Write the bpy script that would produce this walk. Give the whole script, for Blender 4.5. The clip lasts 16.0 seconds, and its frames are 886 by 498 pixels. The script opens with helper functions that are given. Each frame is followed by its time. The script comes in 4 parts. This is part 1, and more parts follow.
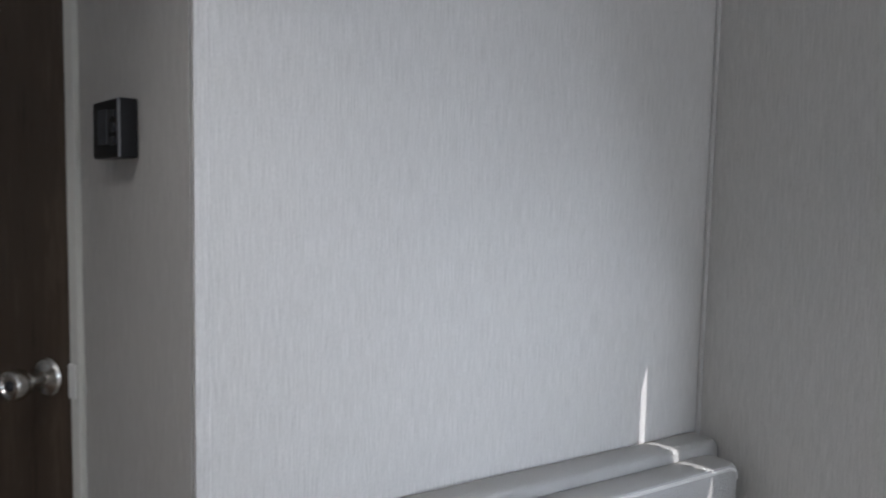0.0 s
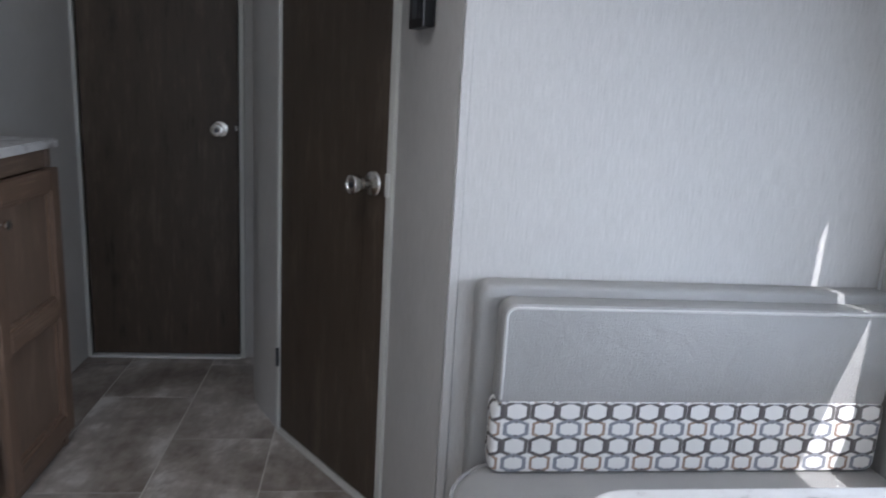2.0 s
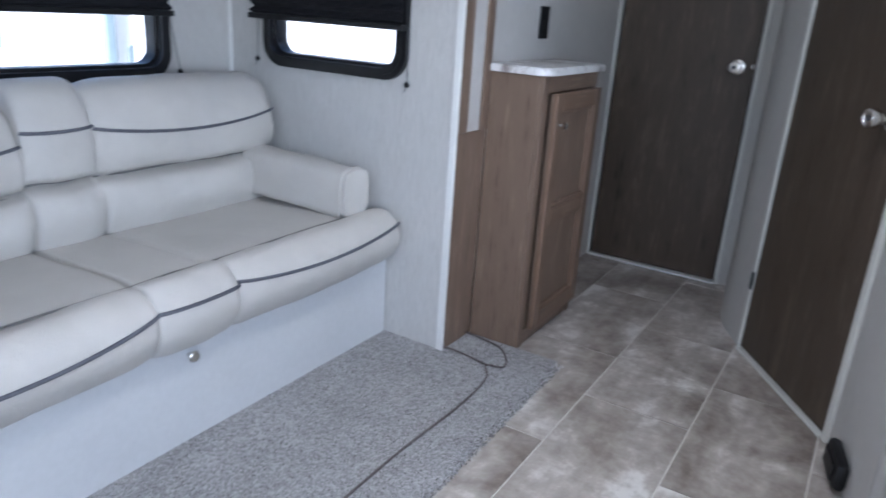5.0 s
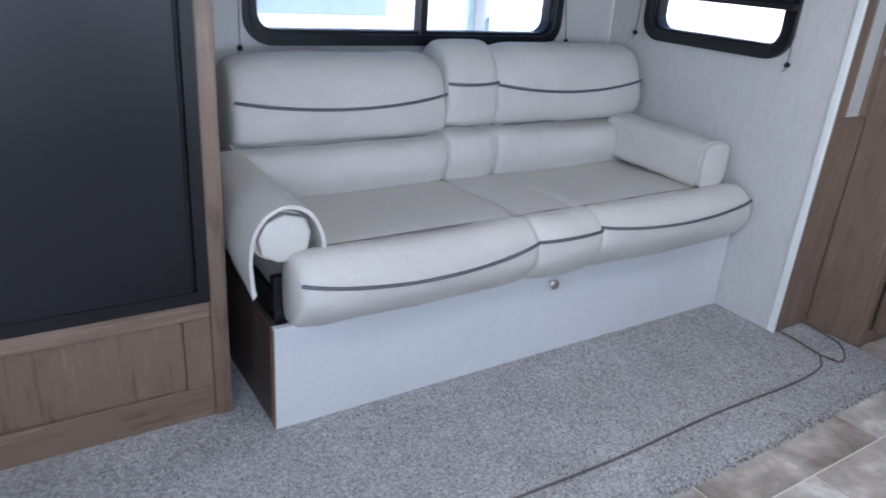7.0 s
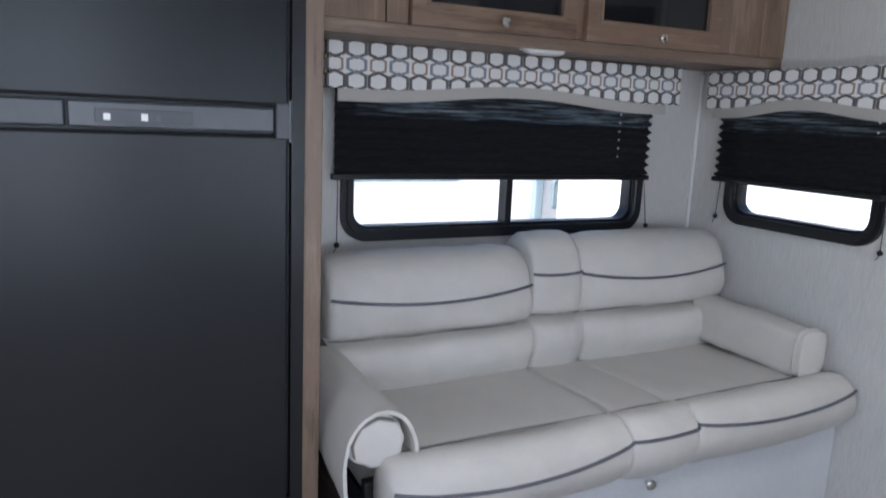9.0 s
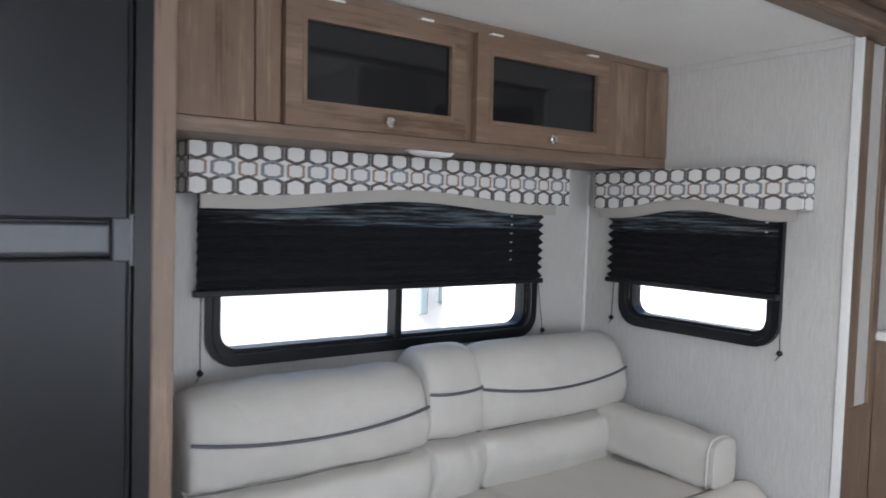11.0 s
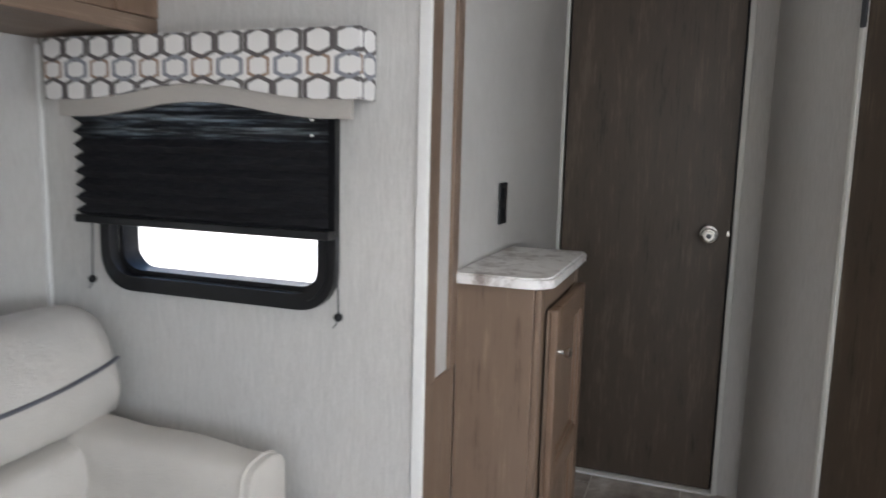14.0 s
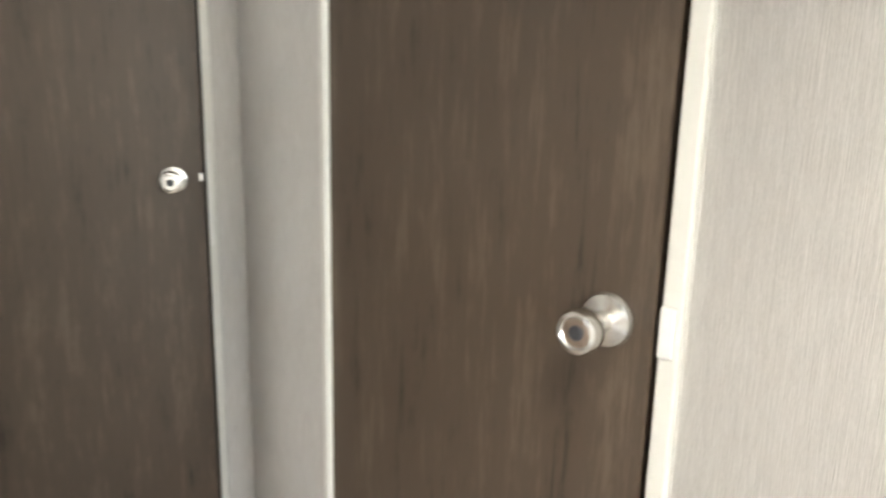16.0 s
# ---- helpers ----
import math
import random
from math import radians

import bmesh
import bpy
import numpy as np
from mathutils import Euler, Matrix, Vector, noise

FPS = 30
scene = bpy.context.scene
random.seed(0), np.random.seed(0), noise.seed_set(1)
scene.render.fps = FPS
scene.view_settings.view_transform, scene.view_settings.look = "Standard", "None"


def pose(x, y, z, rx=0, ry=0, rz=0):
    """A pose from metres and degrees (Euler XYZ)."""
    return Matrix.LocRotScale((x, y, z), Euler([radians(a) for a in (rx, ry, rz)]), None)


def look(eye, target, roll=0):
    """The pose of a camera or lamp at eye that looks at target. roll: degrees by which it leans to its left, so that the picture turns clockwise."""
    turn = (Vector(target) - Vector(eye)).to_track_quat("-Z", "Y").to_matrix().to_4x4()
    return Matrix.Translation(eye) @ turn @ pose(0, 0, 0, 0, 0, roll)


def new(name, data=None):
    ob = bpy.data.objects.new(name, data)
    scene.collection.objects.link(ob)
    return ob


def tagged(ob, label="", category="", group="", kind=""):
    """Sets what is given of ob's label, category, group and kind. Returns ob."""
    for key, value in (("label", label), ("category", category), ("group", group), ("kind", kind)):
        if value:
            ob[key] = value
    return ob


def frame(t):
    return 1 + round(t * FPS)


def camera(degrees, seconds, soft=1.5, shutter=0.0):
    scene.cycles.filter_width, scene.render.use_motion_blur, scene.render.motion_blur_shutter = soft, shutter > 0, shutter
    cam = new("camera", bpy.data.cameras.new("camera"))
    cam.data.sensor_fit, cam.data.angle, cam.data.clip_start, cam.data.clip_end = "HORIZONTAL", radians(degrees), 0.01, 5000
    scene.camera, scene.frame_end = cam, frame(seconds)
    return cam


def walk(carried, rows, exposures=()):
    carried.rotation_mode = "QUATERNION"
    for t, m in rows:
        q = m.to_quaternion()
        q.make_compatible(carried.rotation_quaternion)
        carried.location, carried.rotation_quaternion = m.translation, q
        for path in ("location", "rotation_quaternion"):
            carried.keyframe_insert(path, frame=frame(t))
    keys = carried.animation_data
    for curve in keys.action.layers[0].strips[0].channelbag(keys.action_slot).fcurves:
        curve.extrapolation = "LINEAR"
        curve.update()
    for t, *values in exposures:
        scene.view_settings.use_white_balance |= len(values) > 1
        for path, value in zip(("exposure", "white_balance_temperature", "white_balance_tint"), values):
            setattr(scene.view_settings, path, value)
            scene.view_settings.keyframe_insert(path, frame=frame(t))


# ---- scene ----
cam = camera(64.4, 16.0, 1.7, 0.4)
PATH = [
    (0, (0.403, 0.267, 1.252), (1.414, 1.985, 1.095), 1.2),
    (0.5, (0.406, 0.171, 1.241), (1.202, 1.993, 1.025), 0.9),
    (1, (0.408, 0.045, 1.223), (1.036, 1.921, 0.935), 2.0),
    (1.5, (0.415, -0.036, 1.206), (0.842, 1.88, 0.82), 2.5),
    (2, (0.396, -0.179, 1.176), (0.63, 1.756, 0.726), 3.4),
    (2.5, (0.399, -0.256, 1.162), (0.423, 1.682, 0.666), 3.3),
    (3, (0.346, -0.352, 1.159), (0.281, 1.58, 0.646), 3.3),
    (3.5, (0.304, -0.462, 1.143), (0.154, 1.452, 0.582), 3.8),
    (4, (0.309, -0.524, 1.133), (0.001, 1.357, 0.525), 3.5),
    (4.5, (0.335, -0.542, 1.126), (-0.291, 1.247, 0.489), 2.5),
    (5, (0.404, -0.539, 1.125), (-0.571, 1.08, 0.474), 3.8),
    (5.2, (0.425, -0.555, 1.115), (-0.653, 0.991, 0.448), 4.0),
    (7.3, (0.456, -0.854, 1.116), (-1.124, 0.112, 0.361), 4.2),
    (7.5, (0.458, -0.857, 1.132), (-1.149, 0.073, 0.389), 3.9),
    (8, (0.446, -0.874, 1.171), (-1.207, 0.041, 0.513), 3.8),
    (8.5, (0.424, -0.885, 1.218), (-1.269, 0.038, 0.689), 3.2),
    (9, (0.408, -0.885, 1.236), (-1.338, 0.02, 0.871), 2.6),
    (9.2, (0.394, -0.89, 1.25), (-1.356, 0.025, 0.932), 2.6),
    (11.3, (0.146, -0.734, 1.269), (-1.404, 0.528, 1.201), 1.4),
    (11.5, (0.102, -0.7, 1.26), (-1.393, 0.626, 1.177), 1.2),
    (12, (0.022, -0.623, 1.254), (-1.335, 0.838, 1.102), 1.7),
    (12.5, (-0.092, -0.503, 1.252), (-1.209, 1.149, 1.097), 1.1),
    (13, (-0.188, -0.37, 1.249), (-1.069, 1.422, 1.13), -0.7),
    (13.5, (-0.216, -0.167, 1.233), (-0.968, 1.677, 1.051), -0.4),
    (14, (-0.205, 0.063, 1.228), (-0.882, 1.925, 0.952), 1.5),
    (14.5, (-0.204, 0.293, 1.23), (-0.581, 2.23, 0.909), 2.8),
    (15, (-0.207, 0.515, 1.213), (-0.232, 2.485, 0.87), 2.0),
    (15.5, (-0.114, 0.714, 1.187), (0.141, 2.655, 0.777), 1.0),
    (16, (0.042, 0.93, 1.173), (0.528, 2.822, 0.745), 1.4),
]
LIGHT = [
    (0.0, 0.05, 5950, 13), (1.0, 0.10, 5850, 13), (2.5, 0.40, 5650, 13), (3.5, 0.90, 5650, 13), (5.0, 1.08, 5350, 13),
    (7.5, 0.84, 5500, 13), (9.0, 0.66, 5750, 13), (12.0, 0.92, 6200, 12), (13.5, 0.86, 6250, 13), (14.5, 1.5, 6450, 12), (15.0, 1.86, 6650, 11), (16.0, 2.65, 6750, 9),
]
walk(cam, [(t, look(eye, target, roll)) for t, eye, target, roll in PATH], LIGHT)

# ---------- light ----------
SUN_DIR = Vector((-0.355, 1.0, -1.2)).normalized()
world = bpy.data.worlds.new("world")
scene.world = world
world.use_nodes = True
wn = world.node_tree
sky = wn.nodes.new("ShaderNodeTexSky")
sky.sky_type = "NISHITA"
sky.sun_disc = False
sky.sun_elevation = math.asin(-SUN_DIR.z)
sky.sun_rotation = math.atan2(-SUN_DIR.x, -SUN_DIR.y)
wn.nodes["Background"].inputs["Strength"].default_value = 0.15
wn.links.new(sky.outputs["Color"], wn.nodes["Background"].inputs["Color"])


def lamp(name, kind, energy, m, color=(1, 1, 1), size=None):
    data = bpy.data.lights.new(name, kind)
    data.energy, data.color = energy, color
    if kind == "AREA":
        data.shape, data.size, data.size_y = "RECTANGLE", size[0], size[1]
    ob = new(name, data)
    ob.matrix_world = m
    return ob


sun = lamp("sun", "SUN", 5.0, look((0, 0, 0), SUN_DIR), (1.0, 0.95, 0.88))
sun.data.angle = radians(0.5)
DAY = (0.86, 0.93, 1.0)
# daylight in the dinette window, the side opening and an added rear opening
lamp("daylight_fill", "AREA", 6.5, look((1.515, 0.25, 0.98), (0.5, 0.25, 0.80)), DAY, (1.0, 0.20))
lamp("daylight_fill", "AREA", 14.0, look((1.515, -1.10, 1.15), (0.2, -0.5, 0.7)), DAY, (0.66, 1.3))
# rear lamp: fill for the walls that face backwards, its opening is unseen
lamp("daylight_fill", "AREA", 7.0, look((0.45, -2.84, 1.45), (0.45, 0, 0.9)), DAY, (1.6, 0.85))
# fill lamps added under the ceiling, out of view, to brighten floor and hall
for lx, ly, watts in ((0.10, 0.55, 3.8), (0.60, -1.30, 3.5)):
    down = lamp("ceiling_fill", "AREA", watts, look((lx, ly, 2.055), (lx, ly, 0)), (1.0, 0.95, 0.87), (0.2, 0.2))
    down.data.spread = radians(115)


# ---------- material tools ----------
class Sock:
    """A value in a node tree, with arithmetic."""

    def __init__(self, nt, s):
        self.nt, self.s = nt, s

    def op(self, kind, b=None, c=None):
        n = self.nt.nodes.new("ShaderNodeMath")
        n.operation = kind
        for i, v in enumerate((self, b, c)):
            if v is None:
                continue
            if isinstance(v, Sock):
                self.nt.links.new(v.s, n.inputs[i])
            else:
                n.inputs[i].default_value = v
        return Sock(self.nt, n.outputs[0])

    def __add__(self, b): return self.op("ADD", b)
    def __sub__(self, b): return self.op("SUBTRACT", b)
    def __mul__(self, b): return self.op("MULTIPLY", b)
    def mod(self, b): return self.op("FLOORED_MODULO", b)
    def abs(self): return self.op("ABSOLUTE")
    def max(self, b): return self.op("MAXIMUM", b)
    def gt(self, b): return self.op("GREATER_THAN", b)
    def lt(self, b): return self.op("LESS_THAN", b)


class Mat:
    def __init__(self, name, rough=0.6, metal=0.0, spec=0.5):
        self.m = bpy.data.materials.new(name)
        self.m.use_nodes = True
        self.nt = self.m.node_tree
        self.b = self.nt.nodes["Principled BSDF"]
        self.b.inputs["Roughness"].default_value = rough
        self.b.inputs["Metallic"].default_value = metal
        self.b.inputs["Specular IOR Level"].default_value = spec

    def coord(self, scale=(1, 1, 1), turn=(0, 0, 0), uv=False, shift=False):
        n = self.nt.nodes.new("ShaderNodeTexCoord")
        mp = self.nt.nodes.new("ShaderNodeMapping")
        mp.inputs["Scale"].default_value = scale
        mp.inputs["Rotation"].default_value = [radians(a) for a in turn]
        self.nt.links.new(n.outputs["UV" if uv else "Object"], mp.inputs["Vector"])
        if shift:
            r = self.nt.nodes.new("ShaderNodeObjectInfo")
            mul = self.nt.nodes.new("ShaderNodeVectorMath")
            mul.operation = "SCALE"
            mul.inputs[0].default_value = (17.0, 9.0, 5.0)
            self.nt.links.new(r.outputs["Random"], mul.inputs["Scale"])
            self.nt.links.new(mul.outputs["Vector"], mp.inputs["Location"])
        return mp.outputs["Vector"]

    def noise(self, vec, scale, detail=4.0, rough=0.55, distort=0.0):
        n = self.nt.nodes.new("ShaderNodeTexNoise")
        n.inputs["Scale"].default_value = scale
        n.inputs["Detail"].default_value = detail
        n.inputs["Roughness"].default_value = rough
        n.inputs["Distortion"].default_value = distort
        self.nt.links.new(vec, n.inputs["Vector"])
        return Sock(self.nt, n.outputs["Fac"])

    def ramp(self, fac, stops):
        n = self.nt.nodes.new("ShaderNodeValToRGB")
        els = n.color_ramp.elements
        while len(els) < len(stops):
            els.new(0.5)
        for e, (p, c) in zip(els, stops):
            e.position, e.color = p, (*c, 1)
        self.nt.links.new(fac.s, n.inputs["Fac"])
        return n.outputs["Color"]

    def mix(self, fac, a, b, kind="MIX"):
        n = self.nt.nodes.new("ShaderNodeMix")
        n.data_type, n.blend_type = "RGBA", kind
        for s, v in ((n.inputs["Factor"], fac), (n.inputs["A"], a), (n.inputs["B"], b)):
            if isinstance(v, Sock):
                self.nt.links.new(v.s, s)
            elif isinstance(v, (int, float)):
                s.default_value = v
            elif isinstance(v, tuple):
                s.default_value = (*v, 1)
            else:
                self.nt.links.new(v, s)
        return n.outputs["Result"]

    def color(self, c):
        if isinstance(c, tuple):
            self.b.inputs["Base Color"].default_value = (*c, 1)
        else:
            self.nt.links.new(c, self.b.inputs["Base Color"])
        return self

    def bump(self, h, strength=0.3, dist=0.002):
        n = self.nt.nodes.new("ShaderNodeBump")
        n.inputs["Strength"].default_value = strength
        n.inputs["Distance"].default_value = dist
        self.nt.links.new(h.s, n.inputs["Height"])
        self.nt.links.new(n.outputs["Normal"], self.b.inputs["Normal"])
        return self

    def rough(self, fac, lo, hi):
        v = fac * (hi - lo) + lo
        self.nt.links.new(v.s, self.b.inputs["Roughness"])
        return self


def plain(name, c, rough=0.5, metal=0.0, grain=0.12, scale=60, spec=0.5):
    m = Mat(name, rough, metal, spec)
    v = m.coord()
    n, big = m.noise(v, scale, 3), m.noise(v, 4, 3)
    lo = tuple(x * (1 - grain) for x in c)
    hi = tuple(min(1, x * (1 + grain)) for x in c)
    m.color(m.ramp(n * 0.5 + big * 0.5, [(0.3, lo), (0.7, hi)]))
    m.bump(n, 0.08, 0.001)
    return m.m


def wallpaper(name, lo, hi, strength=0.55):
    m = Mat(name, 0.62, 0, 0.35)
    streak = m.noise(m.coord((1, 1, 0.022)), 980, 3, 0.6)
    fine = m.noise(m.coord((1, 1, 0.5)), 420, 2, 0.5)
    big = m.noise(m.coord(), 2.2, 3)
    h = streak * 0.75 + fine * 0.25
    col = m.ramp(h * 0.85 + big * 0.15, [(0.35, lo), (0.65, hi)])
    m.color(col).bump(h, strength, 0.0016)
    return m.m


def wood(name, dark, mid, light, rough=0.42, axis="z", grain_len=0.055):
    m = Mat(name, rough, 0, 0.4)
    along = {"z": (1, 1, grain_len), "y": (1, grain_len, 1), "x": (grain_len, 1, 1)}[axis]
    v = m.coord(along, shift=True)
    band = m.noise(v, 13, 5, 0.62, 0.15)
    fig = m.noise(v, 95, 5, 0.65, 0.1)
    grain = m.noise(m.coord(tuple(a * a for a in along)), 520, 3, 0.6)
    blot = m.noise(m.coord(tuple(0.35 if a < 1 else 1 for a in along), shift=True), 16, 5, 0.65)
    f = band * 0.32 + fig * 0.26 + grain * 0.14 + blot * 0.28
    m.color(m.ramp(f, [(0.39, dark), (0.462, mid), (0.515, mid), (0.59, light)]))
    m.bump(grain * 0.6 + fig * 0.4, 0.22, 0.0008)
    m.rough(fig, rough - 0.08, rough + 0.12)
    return m.m


def vinyl(name, c, rough=0.42):
    m = Mat(name, rough, 0, 0.45)
    v = m.coord()
    vor = m.nt.nodes.new("ShaderNodeTexVoronoi")
    vor.inputs["Scale"].default_value = 420
    m.nt.links.new(v, vor.inputs["Vector"])
    cell = Sock(m.nt, vor.outputs["Distance"])
    crease = m.noise(v, 14, 5, 0.6, 0.8)
    big = m.noise(v, 3.5, 3)
    m.color(m.ramp(big * 0.6 + crease * 0.4, [(0.3, tuple(x * 0.90 for x in c)), (0.7, tuple(min(1, x * 1.05) for x in c))]))
    m.bump(cell * 0.25 + crease * 0.9 + m.noise(v, 38, 4, 0.6, 1.0) * 0.3, 0.75, 0.006)
    m.rough(crease, rough - 0.08, rough + 0.12)
    return m.m


def marble(name):
    m = Mat(name, 0.28, 0, 0.5)
    v = m.coord()
    a = m.noise(v, 7, 8, 0.68, 1.2)
    b = m.noise(v, 26, 6, 0.65, 0.8)
    c = m.noise(m.coord((1, 1, 1), (0, 0, 35)), 3.0, 4)
    f = a * 0.5 + b * 0.28 + c * 0.22
    m.color(m.ramp(f, [(0.36, (0.20, 0.16, 0.14)), (0.43, (0.42, 0.38, 0.36)), (0.49, (0.72, 0.70, 0.68)), (0.64, (0.84, 0.83, 0.81))]))
    m.bump(b, 0.05, 0.0006)
    return m.m


def fabric(name):
    """White cloth with a printed chain of dark, grey and tan octagon rings; coordinates in metres."""
    m = Mat(name, 0.85, 0, 0.2)
    n = m.nt.nodes.new("ShaderNodeTexCoord")
    sep = m.nt.nodes.new("ShaderNodeSeparateXYZ")
    m.nt.links.new(n.outputs["UV"], sep.inputs[0])
    u, v = Sock(m.nt, sep.outputs[0]), Sock(m.nt, sep.outputs[1])
    cell = u.mod(0.104) - 0.052
    out = (0.78, 0.76, 0.73)
    weave = m.noise(m.coord((1, 1, 1)), 700, 2)

    def ring(x, y, a, b, thick):
        """A six-sided ring: upright sides, shallow points above and below."""
        x, y = x.abs(), y.abs()
        d = (x * (1 / a)).max((y + x * 0.40) * (1 / b))
        return d.lt(1.0) * d.gt(1 - thick)

    row = v.mod(0.072) - 0.036
    row2 = (v + 0.036).mod(0.072) - 0.036
    tan = ring(cell + 0.026, row2, 0.0205, 0.0205, 0.27)
    grey = ring(cell - 0.026, row2, 0.0250, 0.0215, 0.30)
    edge = ring(cell - 0.0255, row, 0.0262, 0.0245, 0.29)
    dark = ring(cell + 0.0255, row, 0.0262, 0.0245, 0.29)
    c = m.mix(tan, out, (0.30, 0.20, 0.14))
    c = m.mix(edge, c, (0.088, 0.078, 0.076))
    c = m.mix(grey, c, (0.21, 0.22, 0.25))
    c = m.mix(dark, c, (0.060, 0.050, 0.050))
    c = m.mix(weave * 0.25, c, (0.5, 0.47, 0.44))
    m.color(c).bump(weave, 0.25, 0.0008)
    return m.m


def tile_stone(name):
    m = Mat(name, 0.40, 0, 0.45)
    v = m.coord((1, 1, 1), shift=True)
    a = m.noise(v, 3.6, 6, 0.62, 0.4)
    b = m.noise(v, 24, 6, 0.65, 0.2)
    c = m.noise(m.coord((1, 0.35, 1), shift=True), 9, 5, 0.6)
    oi = m.nt.nodes.new("ShaderNodeObjectInfo")
    f = a * 0.5 + b * 0.16 + c * 0.34 + Sock(m.nt, oi.outputs["Random"]) * 0.05 - 0.025
    m.color(m.ramp(f, [(0.38, (0.17, 0.138, 0.117)), (0.46, (0.31, 0.268, 0.232)), (0.53, (0.44, 0.395, 0.352)), (0.60, (0.70, 0.665, 0.62))]))
    m.bump(b * 0.6 + c * 0.4, 0.18, 0.0012)
    m.rough(b, 0.30, 0.5)
    return m.m


def carpet_mat(name, lo, mid, hi):
    m = Mat(name, 0.95, 0, 0.1)
    v = m.coord()
    a = m.noise(v, 130, 3, 0.7)
    b = m.noise(v, 320, 2, 0.6)
    c = m.noise(v, 5, 3)
    m.color(m.ramp(a * 0.5 + b * 0.35 + c * 0.15, [(0.36, lo), (0.5, mid), (0.64, hi)]))
    m.bump(a * 0.6 + b * 0.4, 1.0, 0.006)
    return m.m


def glass(name, tint=(1, 1, 1)):
    m = Mat(name, 0.02)
    m.color(tint)
    m.b.inputs["Transmission Weight"].default_value = 1.0
    m.b.inputs["IOR"].default_value = 1.1
    return m.m


def metal(name, c, rough):
    m = Mat(name, rough, 1.0)
    n = m.noise(m.coord((1, 1, 0.2)), 300, 3)
    m.color(c).rough(n, rough - 0.06, rough + 0.08)
    return m.m


WALL = wallpaper("linen_wallpaper", (0.44, 0.425, 0.40), (0.63, 0.61, 0.58), 0.40)
WALL_SOFT = wallpaper("linen_wallpaper_fine", (0.45, 0.43, 0.40), (0.62, 0.60, 0.57), 0.45)
CEIL = plain("ceiling_panel", (0.84, 0.83, 0.80), 0.7, 0, 0.06, 90)
WOOD = wood("oak_laminate", (0.098, 0.064, 0.044), (0.180, 0.123, 0.087), (0.262, 0.188, 0.138))
WOOD_H = wood("oak_laminate_lying", (0.098, 0.064, 0.044), (0.180, 0.123, 0.087), (0.262, 0.188, 0.138), axis="y")
WOOD_DOOR = wood("door_laminate", (0.034, 0.024, 0.017), (0.076, 0.055, 0.039), (0.118, 0.087, 0.061), 0.44, grain_len=0.10)
WOOD_FRAME = wood("cabinet_frame_oak", (0.095, 0.058, 0.038), (0.178, 0.115, 0.077), (0.262, 0.18, 0.128))
WOOD_FRAME_H = wood("cabinet_frame_oak_lying", (0.095, 0.058, 0.038), (0.178, 0.115, 0.077), (0.262, 0.18, 0.128), axis="y")
EDGE = plain("pale_edge_trim", (0.66, 0.65, 0.60), 0.45, 0, 0.05)
EDGE_WHITE = plain("white_trim", (0.74, 0.73, 0.70), 0.5, 0, 0.05)
VINYL = vinyl("sofa_vinyl", (0.56, 0.53, 0.485))
VINYL_GREY = vinyl("dinette_vinyl", (0.365, 0.355, 0.335), 0.38)
WELT = plain("pale_welt_vinyl", (0.56, 0.55, 0.52), 0.4, 0, 0.04)
VINYL_PLAIN = plain("base_vinyl", (0.60, 0.60, 0.60), 0.5, 0, 0.05)
PIPING = plain("dark_piping", (0.10, 0.10, 0.115), 0.5)
BLACK = plain("black_plastic", (0.010, 0.010, 0.011), 0.38, spec=0.3)
BLACK_SATIN = plain("fridge_black", (0.008, 0.009, 0.011), 0.34, 0, 0.15, 200, 0.28)
# dark tone for seat seams and for shade painted into the back creases
SEAM_SHADE = plain("seam_and_crease_shade", (0.24, 0.23, 0.215), 0.7)
GREY_DARK = plain("dark_grey_plastic", (0.035, 0.036, 0.040), 0.38)
GREY_MID = plain("grey_plastic", (0.055, 0.058, 0.064), 0.35)
# paler grey that paints the glint on the thermostat's front edge
GREY_PALE = plain("glint_grey_plastic", (0.20, 0.20, 0.21), 0.4)
WHITE_PL = plain("white_plastic", (0.80, 0.80, 0.78), 0.4, 0, 0.03)
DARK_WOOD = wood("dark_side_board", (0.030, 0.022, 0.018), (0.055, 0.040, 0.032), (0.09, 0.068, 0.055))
MARBLE = marble("marble_laminate")
FABRIC = fabric("octagon_print_cloth")
BAND = plain("valance_band_cloth", (0.42, 0.39, 0.35), 0.8, 0, 0.08, 300)
TILE = tile_stone("stone_look_vinyl")
GROUT = plain("pale_grout", (0.66, 0.63, 0.58), 0.8)
CARPET = carpet_mat("grey_carpet", (0.15, 0.142, 0.14), (0.34, 0.33, 0.325), (0.58, 0.565, 0.56))
CARPET_DARK = carpet_mat("cord_brown", (0.09, 0.075, 0.07), (0.14, 0.12, 0.115), (0.20, 0.18, 0.17))
GLASS = glass("window_glass")
TINTED = Mat("smoked_glass", 0.06, 0, 0.5).color((0.012, 0.012, 0.013)).m
CHROME = metal("brushed_nickel", (0.72, 0.70, 0.66), 0.22)
GRAVEL = carpet_mat("pale_gravel", (0.42, 0.41, 0.39), (0.56, 0.55, 0.53), (0.7, 0.69, 0.67))
PANEL_OUT = plain("white_fibreglass", (0.84, 0.84, 0.83), 0.3, 0, 0.04, 6)
BLUE_OUT = plain("blue_grey_panel", (0.30, 0.37, 0.39), 0.35)


